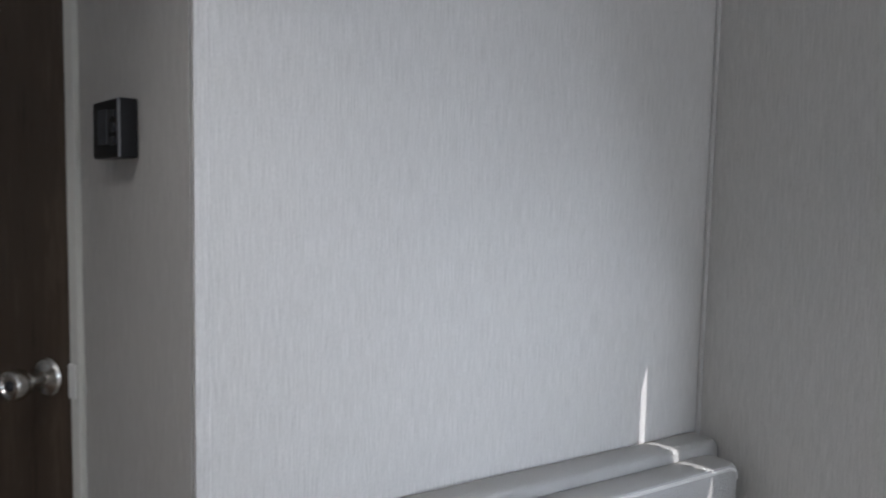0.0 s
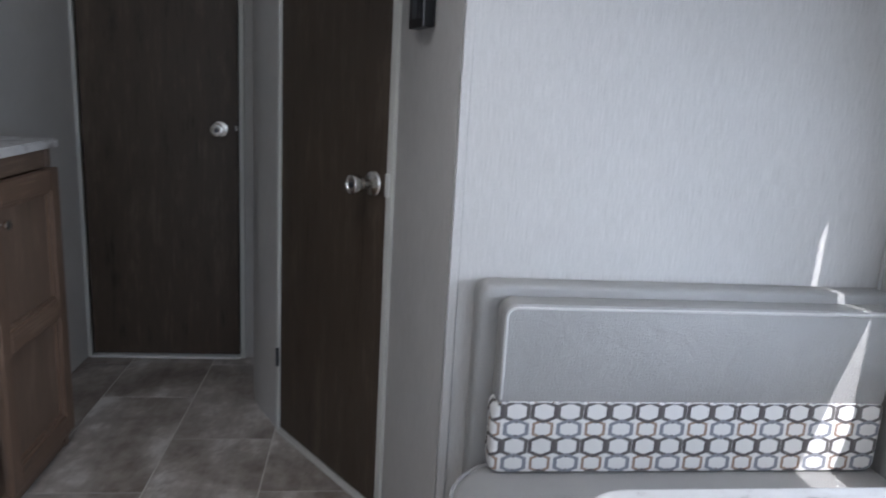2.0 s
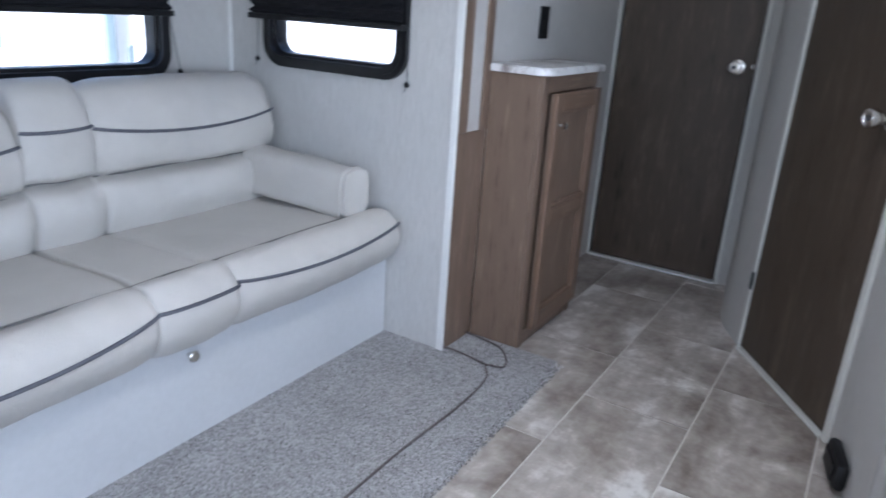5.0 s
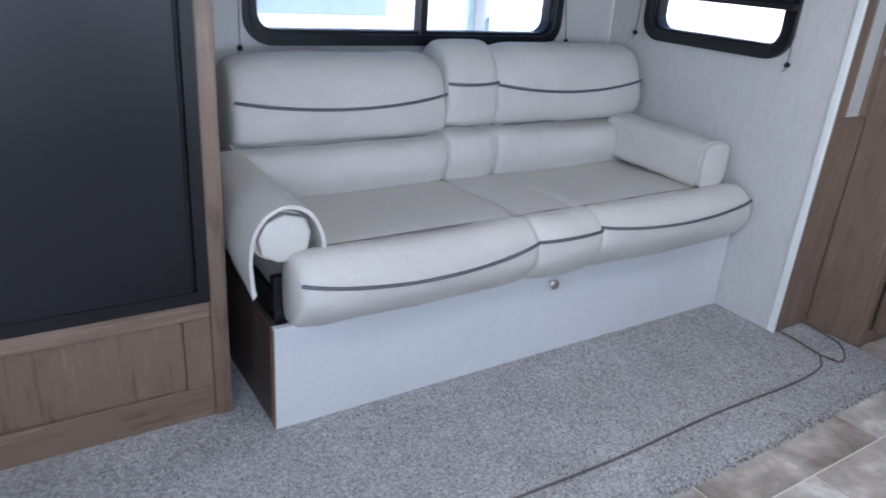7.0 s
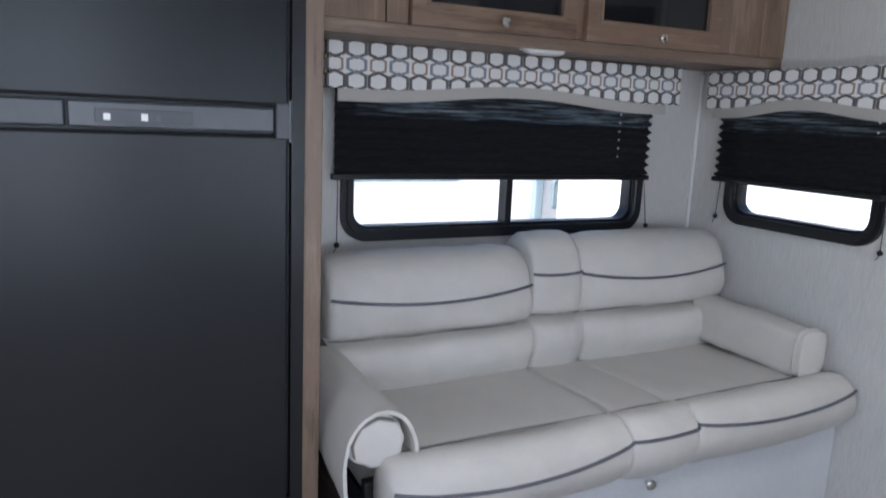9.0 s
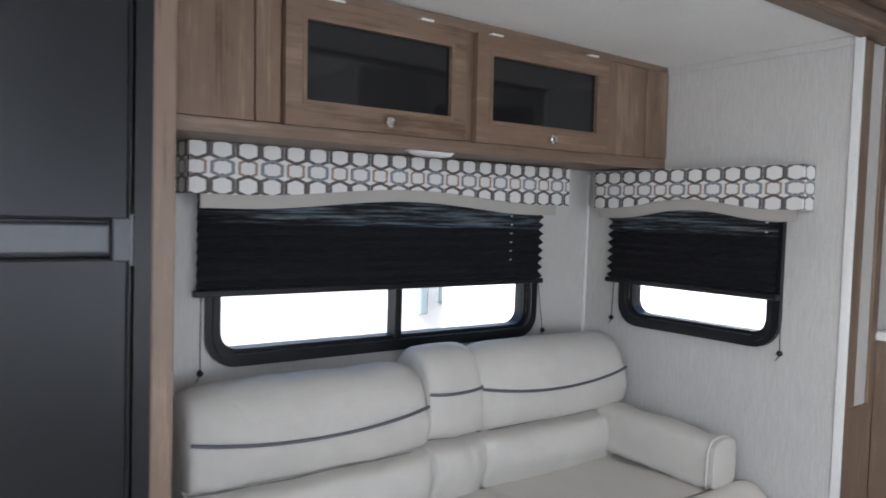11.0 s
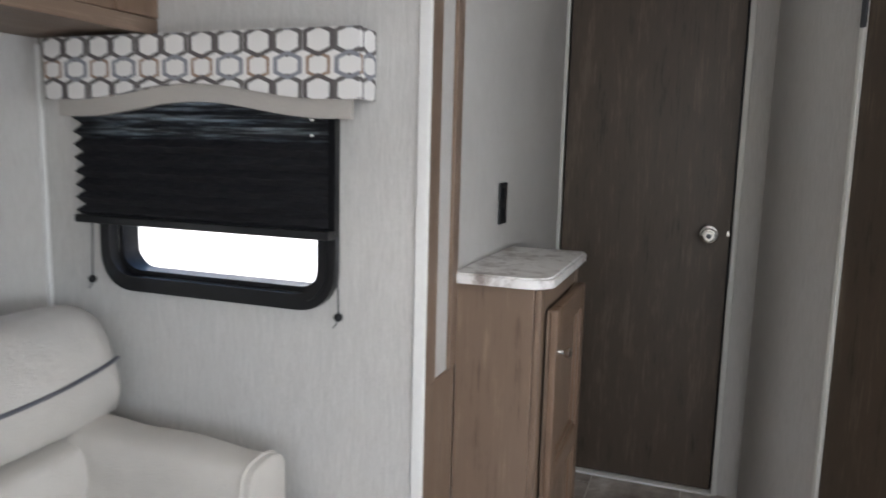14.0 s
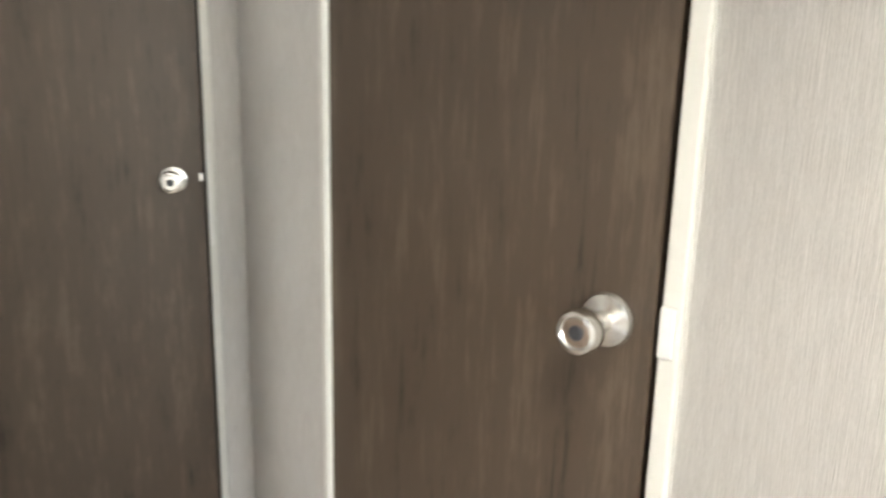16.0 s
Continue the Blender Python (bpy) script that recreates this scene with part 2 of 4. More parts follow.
def blind_cloth(name, sheer):
    m = Mat(name, 0.8, 0, 0.2)
    v = m.coord((1, 1, 8))
    n = m.noise(v, 30, 3)
    m.color(m.ramp(n, [(0.3, (0.010, 0.010, 0.012)), (0.7, (0.020, 0.020, 0.023))]))
    tr = m.nt.nodes.new("ShaderNodeBsdfTranslucent")
    tr.inputs["Color"].default_value = (0.36, 0.42, 0.44, 1)
    mx = m.nt.nodes.new("ShaderNodeMixShader")
    st = m.noise(m.coord((1, 1, 26)), 5, 4, 0.7)
    k = st.op("SUBTRACT", 0.47).op("MULTIPLY", sheer)
    k.nt.links.new(k.op("MAXIMUM", 0.0).s, mx.inputs["Fac"])
    out = m.nt.nodes["Material Output"]
    m.nt.links.new(m.b.outputs[0], mx.inputs[1])
    m.nt.links.new(tr.outputs[0], mx.inputs[2])
    m.nt.links.new(mx.outputs[0], out.inputs["Surface"])
    return m.m


BLIND = blind_cloth("black_pleated_cloth", 0.02)
BLIND_SHEER = blind_cloth("black_sheer_cloth", 2.4)


# ---------- mesh tools ----------
def bmnew():
    return bmesh.new()


def box(bm, x0, x1, y0, y1, z0, z1, bevel=0.0, seg=2):
    """Adds a box, with its edges rounded."""
    vs = [bm.verts.new((x, y, z)) for x in (x0, x1) for y in (y0, y1) for z in (z0, z1)]
    quads = ((0, 1, 3, 2), (4, 6, 7, 5), (0, 4, 5, 1), (2, 3, 7, 6), (0, 2, 6, 4), (1, 5, 7, 3))
    fs = [bm.faces.new([vs[i] for i in q]) for q in quads]
    if bevel:
        es = list({e for f in fs for e in f.edges})
        bmesh.ops.bevel(bm, geom=es, offset=bevel, segments=seg, affect="EDGES", profile=0.5)
    return bm


def boxed(*a, **k):
    return box(bmnew(), *a, **k)


def prism(bm, pts, a0, a1, axis="z"):
    """Adds an outline, drawn in the other two axes, pushed from a0 to a1 along one axis."""
    def at(p, a):
        return {"z": (p[0], p[1], a), "x": (a, p[0], p[1]), "y": (p[0], a, p[1])}[axis]
    lo = [bm.verts.new(at(p, a0)) for p in pts]
    hi = [bm.verts.new(at(p, a1)) for p in pts]
    bm.faces.new(lo)
    bm.faces.new(hi)
    n = len(pts)
    for i in range(n):
        bm.faces.new((lo[i], lo[(i + 1) % n], hi[(i + 1) % n], hi[i]))
    bmesh.ops.recalc_face_normals(bm, faces=bm.faces)
    return bm


def frame_ring(bm, outer, inner, a0, a1, axis):
    """Adds a ring between two outlines of the same number of points."""
    def at(p, a):
        return {"z": (p[0], p[1], a), "x": (a, p[0], p[1]), "y": (p[0], a, p[1])}[axis]
    rows = [[bm.verts.new(at(p, a)) for p in ring] for ring, a in ((outer, a0), (outer, a1), (inner, a1), (inner, a0))]
    n = len(outer)
    for k in range(4):
        r, s = rows[k], rows[(k + 1) % 4]
        for i in range(n):
            bm.faces.new((r[i], r[(i + 1) % n], s[(i + 1) % n], s[i]))
    bmesh.ops.recalc_face_normals(bm, faces=bm.faces)
    return bm


def round_rect(a0, a1, b0, b1, r, n=8):
    pts = []
    for cx, cy, s in ((a1 - r, b1 - r, 0), (a0 + r, b1 - r, 90), (a0 + r, b0 + r, 180), (a1 - r, b0 + r, 270)):
        for i in range(n + 1):
            w = radians(s + 90 * i / n)
            pts.append((cx + r * math.cos(w), cy + r * math.sin(w)))
    return pts


def tube(bm, pts, r, n=8, flat=1.0):
    """Adds a round bar along points."""
    pts = [Vector(p) for p in pts]
    rings = []
    up = Vector((0.03, 0.02, 1))
    for i, p in enumerate(pts):
        d = (pts[min(i + 1, len(pts) - 1)] - pts[max(i - 1, 0)]).normalized()
        if abs(d.dot(up.normalized())) > 0.98:
            up = Vector((1, 0.1, 0))
        s = d.cross(up).normalized()
        t = s.cross(d)
        rings.append([bm.verts.new(p + r * (math.cos(w) * s + flat * math.sin(w) * t)) for w in [2 * math.pi * k / n for k in range(n)]])
    for a, b in zip(rings, rings[1:]):
        for k in range(n):
            bm.faces.new((a[k], a[(k + 1) % n], b[(k + 1) % n], b[k]))
    bm.faces.new(rings[0])
    bm.faces.new(rings[-1])
    return bm


def lathe(bm, profile, m, n=24):
    """Adds a turned shape: (distance along, radius) pairs about the z axis of m."""
    rings = []
    for h, r in profile:
        rings.append([bm.verts.new(m @ Vector((r * math.cos(2 * math.pi * k / n), r * math.sin(2 * math.pi * k / n), h))) for k in range(n)])
    for a, b in zip(rings, rings[1:]):
        for k in range(n):
            bm.faces.new((a[k], a[(k + 1) % n], b[(k + 1) % n], b[k]))
    bm.faces.new(rings[0])
    bm.faces.new(rings[-1])
    bmesh.ops.recalc_face_normals(bm, faces=bm.faces)
    return bm


def facing(p, n):
    """The pose at p whose z axis points along n."""
    return Matrix.Translation(p) @ Vector(n).to_track_quat("Z", "Y").to_matrix().to_4x4()


def spline(pts, per=8, closed=False):
    """A smooth line through points."""
    pts = [Vector(p) for p in pts]
    n = len(pts)
    out = []
    for i in range(n if closed else n - 1):
        g = (lambda j: pts[j % n]) if closed else (lambda j: pts[min(max(j, 0), n - 1)])
        a, b, c, d = g(i - 1), g(i), g(i + 1), g(i + 2)
        for k in range(per):
            t = k / per
            out.append(0.5 * ((2 * b) + (c - a) * t + (2 * a - 5 * b + 4 * c - d) * t * t + (3 * b - a - 3 * c + d) * t ** 3))
    if not closed:
        out.append(pts[-1])
    return out


def loft(bm, profile, y0, y1, n=28, power=7.0, wobble=0.004, seed=0.0, shape=None):
    """Adds a stuffed body: a closed outline in x and z, drawn from y0 to y1, rounded off at its ends."""
    prof = [Vector((p[0], p[1])) for p in profile]
    cen = sum(prof, Vector((0, 0))) / len(prof)
    rings = []
    for i in range(n + 1):
        v = -math.cos(math.pi * i / n)
        v = 0.55 * v + 0.45 * (2 * i / n - 1) if 0 < i < n else (-1.0 if i == 0 else 1.0)
        s = max(0.0, 1 - abs(v) ** power) ** (1 / 2.6) * 0.16 + 0.84
        s = s if 0 < i < n else 0.80
        y = (y0 + y1) / 2 + v * (y1 - y0) / 2
        ring = []
        for p in prof:
            q = cen + (p - cen) * s
            d = noise.noise(Vector((q.x * 7 + seed, y * 7, q.y * 7))) * wobble + noise.noise(Vector((q.x * 19, y * 23 + seed, q.y * 19))) * wobble * 0.5
            dirn = (p - cen).normalized()
            q = q + dirn * d
            if shape:
                q = shape(q, v)
            ring.append(bm.verts.new((q.x, y, q.y)))
        rings.append(ring)
    m = len(prof)
    for a, b in zip(rings, rings[1:]):
        for k in range(m):
            bm.faces.new((a[k], a[(k + 1) % m], b[(k + 1) % m], b[k]))
    bm.faces.new(rings[0])
    bm.faces.new(rings[-1])
    bmesh.ops.recalc_face_normals(bm, faces=bm.faces)
    return bm


def uv_planar(bm, ua, va, scale=1.0, shift=0.0):
    """Coordinates in metres for print: along two axes, u wrapped round the ends by depth."""
    lay = bm.loops.layers.uv.verify()
    other = ({0, 1, 2} - {ua, va}).pop()
    for f in bm.faces:
        for lp in f.loops:
            c = lp.vert.co
            u = c[ua] + (c[other] if abs(f.normal[ua]) > 0.7 else 0)
            v = c[va] + (c[other] if abs(f.normal[va]) > 0.7 else 0)
            lp[lay].uv = (u * scale, v * scale + shift)
    return bm


def part(name, bm, material, parent=None, label="", smooth=False, angle=40):
    me = bpy.data.meshes.new(name)
    bm.normal_update()
    bm.to_mesh(me)
    bm.free()
    me.materials.append(material)
    if smooth:
        me.shade_smooth()
        me.set_sharp_from_angle(angle=radians(angle))
    ob = new(name, me)
    if parent is not None:
        ob.parent = parent
        if parent.parent is None:
            ob.matrix_parent_inverse = Matrix.Translation(parent.location).inverted()
    if label:
        tagged(ob, label)
    return ob


def thing(name, at, label, category, group=""):
    ob = new(name)
    ob.empty_display_size = 0.05
    ob.location = at
    return tagged(ob, label, category, group)


def structure(name, bm, material, label, smooth=False):
    return tagged(part(name, bm, material, None, "", smooth), label, name.split("_")[0], kind="structure")

# ---------- plan ----------
SX, SY = -1.69, 1.33          # slide-out: back wall, end wall
LX, RX = -0.71, 1.490         # side walls of the body
BY, EY = -2.80, 2.712          # rear wall and hall wall
CZ, SZ = 2.09, 1.812          # ceilings
C0, C1 = (0.568, 1.145), (0.478, 1.562)
DR, DL = (0.461, 1.588), (0.137, 2.067)
C2 = (-0.003, 2.335)
HL, HR = -0.696, -0.093        # hall door opening


def wall_with_hole(axis, at0, at1, a0, a1, z0, z1, holes):
    """A wall across one axis, as one mesh with openings cut right through."""
    bm = bmnew()
    def put(u0, u1, w0, w1):
        if axis == "x":
            box(bm, at0, at1, u0, u1, w0, w1)
        else:
            box(bm, u0, u1, at0, at1, w0, w1)
    edges = a0
    for h0, h1, b0, b1 in sorted(holes):
        put(edges, h0, z0, z1)
        put(h0, h1, z0, b0)
        put(h0, h1, b1, z1)
        edges = h1
    put(edges, a1, z0, z1)
    bmesh.ops.remove_doubles(bm, verts=bm.verts, dist=0.0005)
    return bm


W1 = (-0.135, 1.018, 0.872, 1.40)
W2 = (-1.470, -0.925, 0.925, 1.40)
W3 = (-0.28, 0.757, 0.86, 1.62)
W4 = (-1.45, -0.75, 0.45, 1.85)
# W5 is an unseen rear opening, added to bring light from behind
W5 = (-0.36, 1.26, 1.02, 1.88)

structure("wall_slide_back", wall_with_hole("x", SX - 0.05, SX, -1.15, SY + 0.05, 0, SZ, [W1]), WALL_SOFT, "pale grey linen wallpaper wall of the slide-out with a window opening")
structure("wall_slide_end", wall_with_hole("y", SY, SY + 0.05, SX, LX + 0.004, 0, SZ, [W2]), WALL, "pale grey linen wallpaper end wall of the slide-out with a window opening")
structure("wall_slide_far", boxed(SX, LX, -1.20, -1.15, 0, SZ), WALL_SOFT, "plain grey wall closing the slide-out")
structure("wall_left_hall", boxed(LX - 0.05, LX, SY + 0.05, EY + 0.05, 0, CZ), WALL_SOFT, "fine grey linen wallpaper wall of the hall")
structure("wall_left_rear", boxed(LX - 0.05, LX, BY, -1.20, 0, CZ), WALL_SOFT, "plain grey wallpaper side wall")
structure("wall_slide_header", boxed(LX - 0.05, LX, -1.20, SY + 0.05, SZ + 0.06, CZ), WALL_SOFT, "grey wallpaper wall above the slide-out opening")
structure("wall_right", wall_with_hole("x", RX, RX + 0.05, BY, EY + 0.05, 0, CZ, [W3, W4]), WALL, "pale grey linen wallpaper side wall")
structure("wall_rear", wall_with_hole("y", BY - 0.05, BY, LX - 0.05, RX + 0.05, 0, CZ, [W5]), WALL_SOFT, "plain grey rear wall")
structure("wall_dinette", boxed(C0[0] + 0.003, RX, C0[1], C0[1] + 0.05, 0, CZ), WALL, "pale grey linen wallpaper wall behind the dinette bench")
structure("wall_hall_end", wall_with_hole("y", EY, EY + 0.05, LX, RX, 0, CZ, [(HL, HR, 0.0, 1.905)]), WALL_SOFT, "grey wallpaper wall round the hall door")
bm = bmnew()
prism(bm, [C0, (C0[0] + 0.06, C0[1] + 0.055), (C1[0] + 0.06, C1[1] + 0.02), (DR[0] + 0.05, DR[1] + 0.03), DR, C1], 0, CZ)
structure("wall_bath_front", bm, WALL, "grey linen wallpaper wall carrying the thermostat")
K0 = (C2[0] + (DL[0] - C2[0]) * 0.5, C2[1] + (DL[1] - C2[1]) * 0.5)
K1 = (C2[0], C2[1] + 0.20)
bend = [tuple((1 - t) ** 2 * a + 2 * t * (1 - t) * b + t * t * c for a, b, c in zip(K1, C2, K0)) for t in (0, 0.15, 0.3, 0.45, 0.6, 0.75, 0.9, 1.0)]
bm = prism(bmnew(), [DL, (DL[0] + 0.05, DL[1] + 0.03), (C2[0] + 0.075, C2[1] + 0.05), (C2[0] + 0.05, EY), (C2[0], EY)] + bend, 0, CZ)
structure("wall_bath_corner", bm, WALL, "grey slanting wallpaper wall with a rounded bend between the two doors", True)
bm = prism(bmnew(), [DR, (DR[0] + 0.045, DR[1] + 0.03), (DL[0] + 0.045, DL[1] + 0.03), DL], 1.915, CZ)
structure("wall_bath_header", bm, WALL_SOFT, "grey wallpaper wall above the bathroom door")
structure("ceiling", boxed(LX - 0.05, RX + 0.05, BY - 0.05, EY + 0.05, CZ, CZ + 0.05), CEIL, "off-white ceiling panel")
structure("ceiling_slide", boxed(SX - 0.05, LX - 0.003, -1.20, SY + 0.05, SZ, SZ + 0.055), CEIL, "white ceiling panel of the slide-out")
FLOOR = structure("floor", boxed(SX - 0.05, RX + 0.05, BY - 0.05, EY + 0.05, -0.06, -0.0025), GROUT, "stone-look vinyl tile floor with pale joints")

# trims of the setting
def trim(name, bm, material, label, smooth=False):
    return tagged(part(name, bm, material, None, "", smooth), label, "trim", kind="structure")


trim("trim", boxed(LX - 0.013, LX + 0.013, SY - 0.006, SY + 0.005, 0.01, SZ, 0.003), EDGE_WHITE, "white edge strip on the slide-out end wall")
trim("trim", boxed(SX, LX, SY - 0.005, SY - 0.0005, SZ - 0.026, SZ - 0.001, 0.002), WALL_SOFT, "pale strip where wall meets the slide-out ceiling")
trim("trim", boxed(SX + 0.0005, SX + 0.011, SY - 0.012, SY - 0.001, 0.3, 1.45, 0.003), EDGE_WHITE, "white corner bead in the slide-out")
trim("trim", boxed(C0[0] + 0.003, C0[0] + 0.022, C0[1] - 0.006, C0[1] - 0.0005, 0.0, CZ - 0.002, 0.002), WALL, "pale corner strip beside the dinette wall")
trim("trim", boxed(RX - 0.009, RX - 0.0005, C0[1] - 0.007, C0[1] - 0.0005, 0.7, CZ - 0.002, 0.002), WALL, "pale corner bead behind the dinette")
trim("trim", boxed(LX + 0.001, HL, EY - 0.012, EY + 0.03, 0, 1.923, 0.003), EDGE, "pale door casing")
trim("trim", boxed(HR, HR + 0.020, EY - 0.012, EY + 0.03, 0, 1.923, 0.003), EDGE, "pale door casing")
trim("trim", boxed(HL + 0.002, HR - 0.002, EY - 0.012, EY + 0.03, 1.905, 1.924, 0.003), EDGE, "pale door casing head")

# local frame of the slanting door
T2 = Vector((DL[0] - DR[0], DL[1] - DR[1], 0)).normalized()
N2 = Vector((-T2.y, T2.x, 0))
if N2.x > 0:
    N2 = -N2
L2 = math.hypot(DL[0] - DR[0], DL[1] - DR[1])
M2 = Matrix((( T2.x, N2.x, 0, DR[0]), (T2.y, N2.y, 0, DR[1]), (0, 0, 1, 0), (0, 0, 0, 1)))


def on_door2(bm):
    bm.transform(M2)
    bmesh.ops.recalc_face_normals(bm, faces=bm.faces)
    return bm


trim("trim", on_door2(boxed(-0.027, -0.004, -0.03, 0.010, 0, 1.93, 0.003)), EDGE, "pale door casing beside the bathroom door")
# black sheet behind the whole door, stands in for shade in the gaps
trim("gap_backing", on_door2(boxed(-0.02, L2 + 0.02, -0.050, -0.038, 0, 1.93)), BLACK, "black sheet added behind the bathroom door for the shade in its gaps")
trim("trim", on_door2(boxed(L2 - 0.004, L2 + 0.010, -0.03, 0.004, 0, 1.93, 0.002)), EDGE, "pale door casing beside the bathroom door")
trim("trim", on_door2(boxed(0.005, L2 - 0.005, -0.03, 0.012, -0.001, 0.006, 0.002)), EDGE, "pale threshold strip under the bathroom door")
trim("trim", boxed(HL, HR, EY - 0.020, EY + 0.03, -0.001, 0.008, 0.003), EDGE_WHITE, "pale threshold strip under the hall door")

KNOB = [(0.0, 0.033), (0.004, 0.034), (0.009, 0.031), (0.012, 0.020), (0.015, 0.013), (0.034, 0.011), (0.040, 0.015), (0.046, 0.022), (0.056, 0.0265), (0.066, 0.027), (0.073, 0.024), (0.0745, 0.019), (0.0715, 0.017), (0.0715, 0.004)]


def door_knob(door, p, n):
    k = part("knob", lathe(bmnew(), KNOB, facing(p, n)), CHROME, door, "round brushed nickel knob", True, 30)
    part("keyhole", lathe(bmnew(), [(0.0715, 0.009), (0.074, 0.008)], facing(p, n), 12), GREY_DARK, k)


# same black backing here, so the hall door's gaps look shaded
trim("gap_backing", boxed(HL - 0.017, HR + 0.016, EY + 0.038, EY + 0.049, 0, 1.93), BLACK, "black sheet added behind the hall door for the shade in its gaps")
door = structure("door_1", boxed(HL + 0.005, HR - 0.007, EY + 0.004, EY + 0.034, 0.012, 1.902, 0.002), WOOD_DOOR, "dark brown wood-grain hall door, closed")
door_knob(door, (HR - 0.076, EY + 0.004, 0.960), (0, -1, 0))
part("latch", boxed(HR - 0.019, HR - 0.007, EY - 0.004, EY + 0.006, 0.955, 0.977, 0.003), CHROME, door)
part("strike_plate", boxed(HR + 0.002, HR + 0.012, EY - 0.0165, EY - 0.0123, 0.80, 1.05, 0.002), EDGE_WHITE, door, "pale strike plate")
door = structure("door_2", on_door2(boxed(0.009, L2 - 0.006, -0.034, -0.004, 0.012, 1.912, 0.002)), WOOD_DOOR, "dark brown wood-grain bathroom door, closed")
door_knob(door, M2 @ Vector((0.066, -0.004, 0.921)), N2)
part("strike_plate", on_door2(boxed(-0.022, -0.0035, 0.0095, 0.014, 0.897, 0.956, 0.003)), EDGE_WHITE, door, "pale strike plate")
part("hinge", on_door2(boxed(L2 - 0.010, L2 + 0.006, 0.001, 0.009, 0.235, 0.30, 0.003)), GREY_DARK, door)
part("hinge", on_door2(boxed(L2 - 0.010, L2 + 0.006, 0.001, 0.009, 1.55, 1.62, 0.003)), GREY_DARK, door)


# ---------- windows ----------
def window(name, axis, at, side, a0, a1, z0, z1, label, mullion=None, rim=0.034):
    """A window with rounded black frame; side is +1 or -1: towards the room along the axis."""
    pr = "x" if axis == "x" else "y"
    fr = tagged(part(name, frame_ring(bmnew(), round_rect(a0 - rim, a1 + rim, z0 - rim, z1 + rim, 0.05 + rim), round_rect(a0, a1, z0, z1, 0.06), at, at + side * (0.020 if rim > 0.02 else 0.002), pr), BLACK, None, "", True), label, "window", kind="structure")
    if rim > 0.02:
        part("window_frame", frame_ring(bmnew(), round_rect(a0 - 0.018, a1 + 0.018, z0 - 0.018, z1 + 0.018, 0.075), round_rect(a0 + 0.002, a1 - 0.002, z0 + 0.002, z1 - 0.002, 0.058), at + side * 0.0205, at + side * 0.028, pr), BLACK, fr, "raised inner lip of the black frame", True)
    part("reveal", frame_ring(bmnew(), round_rect(a0 - 0.004, a1 + 0.004, z0 - 0.004, z1 + 0.004, 0.062), round_rect(a0 + 0.012, a1 - 0.012, z0 + 0.012, z1 - 0.012, 0.05), at - side * 0.052, at - side * 0.001, pr), BLACK, fr, "", True)
    cuts = [(a0 + 0.01, a1 - 0.01)]
    if mullion:
        part("mullion", boxed(*((at - side * 0.04, at + side * 0.012) if side > 0 else (at + side * 0.012, at - side * 0.04)), mullion - 0.013, mullion + 0.013, z0, z1, 0.003) if axis == "x" else boxed(mullion - 0.013, mullion + 0.013, at - 0.01, at + 0.04, z0, z1, 0.003), BLACK, fr)
        cuts = [(a0 + 0.01, mullion - 0.013), (mullion + 0.013, a1 - 0.01)]
    for c0, c1 in cuts:
        q0, q1 = sorted((at - side * 0.030, at - side * 0.026))
        pane = part("pane", boxed(q0, q1, c0, c1, z0 + 0.01, z1 - 0.01) if axis == "x" else boxed(c0, c1, q0, q1, z0 + 0.01, z1 - 0.01), GLASS, fr, "clear glass pane")
        pane.visible_shadow = False
    return fr


window("window_1", "x", SX, 1, *W1, "black-framed sliding window with rounded corners behind the sofa", 0.449)
window("window_2", "y", SY, -1, *W2, "small black-framed window with rounded corners")
window("window_3", "x", RX, -1, *W3, "black-framed dinette window with rounded corners", None, 0.006)


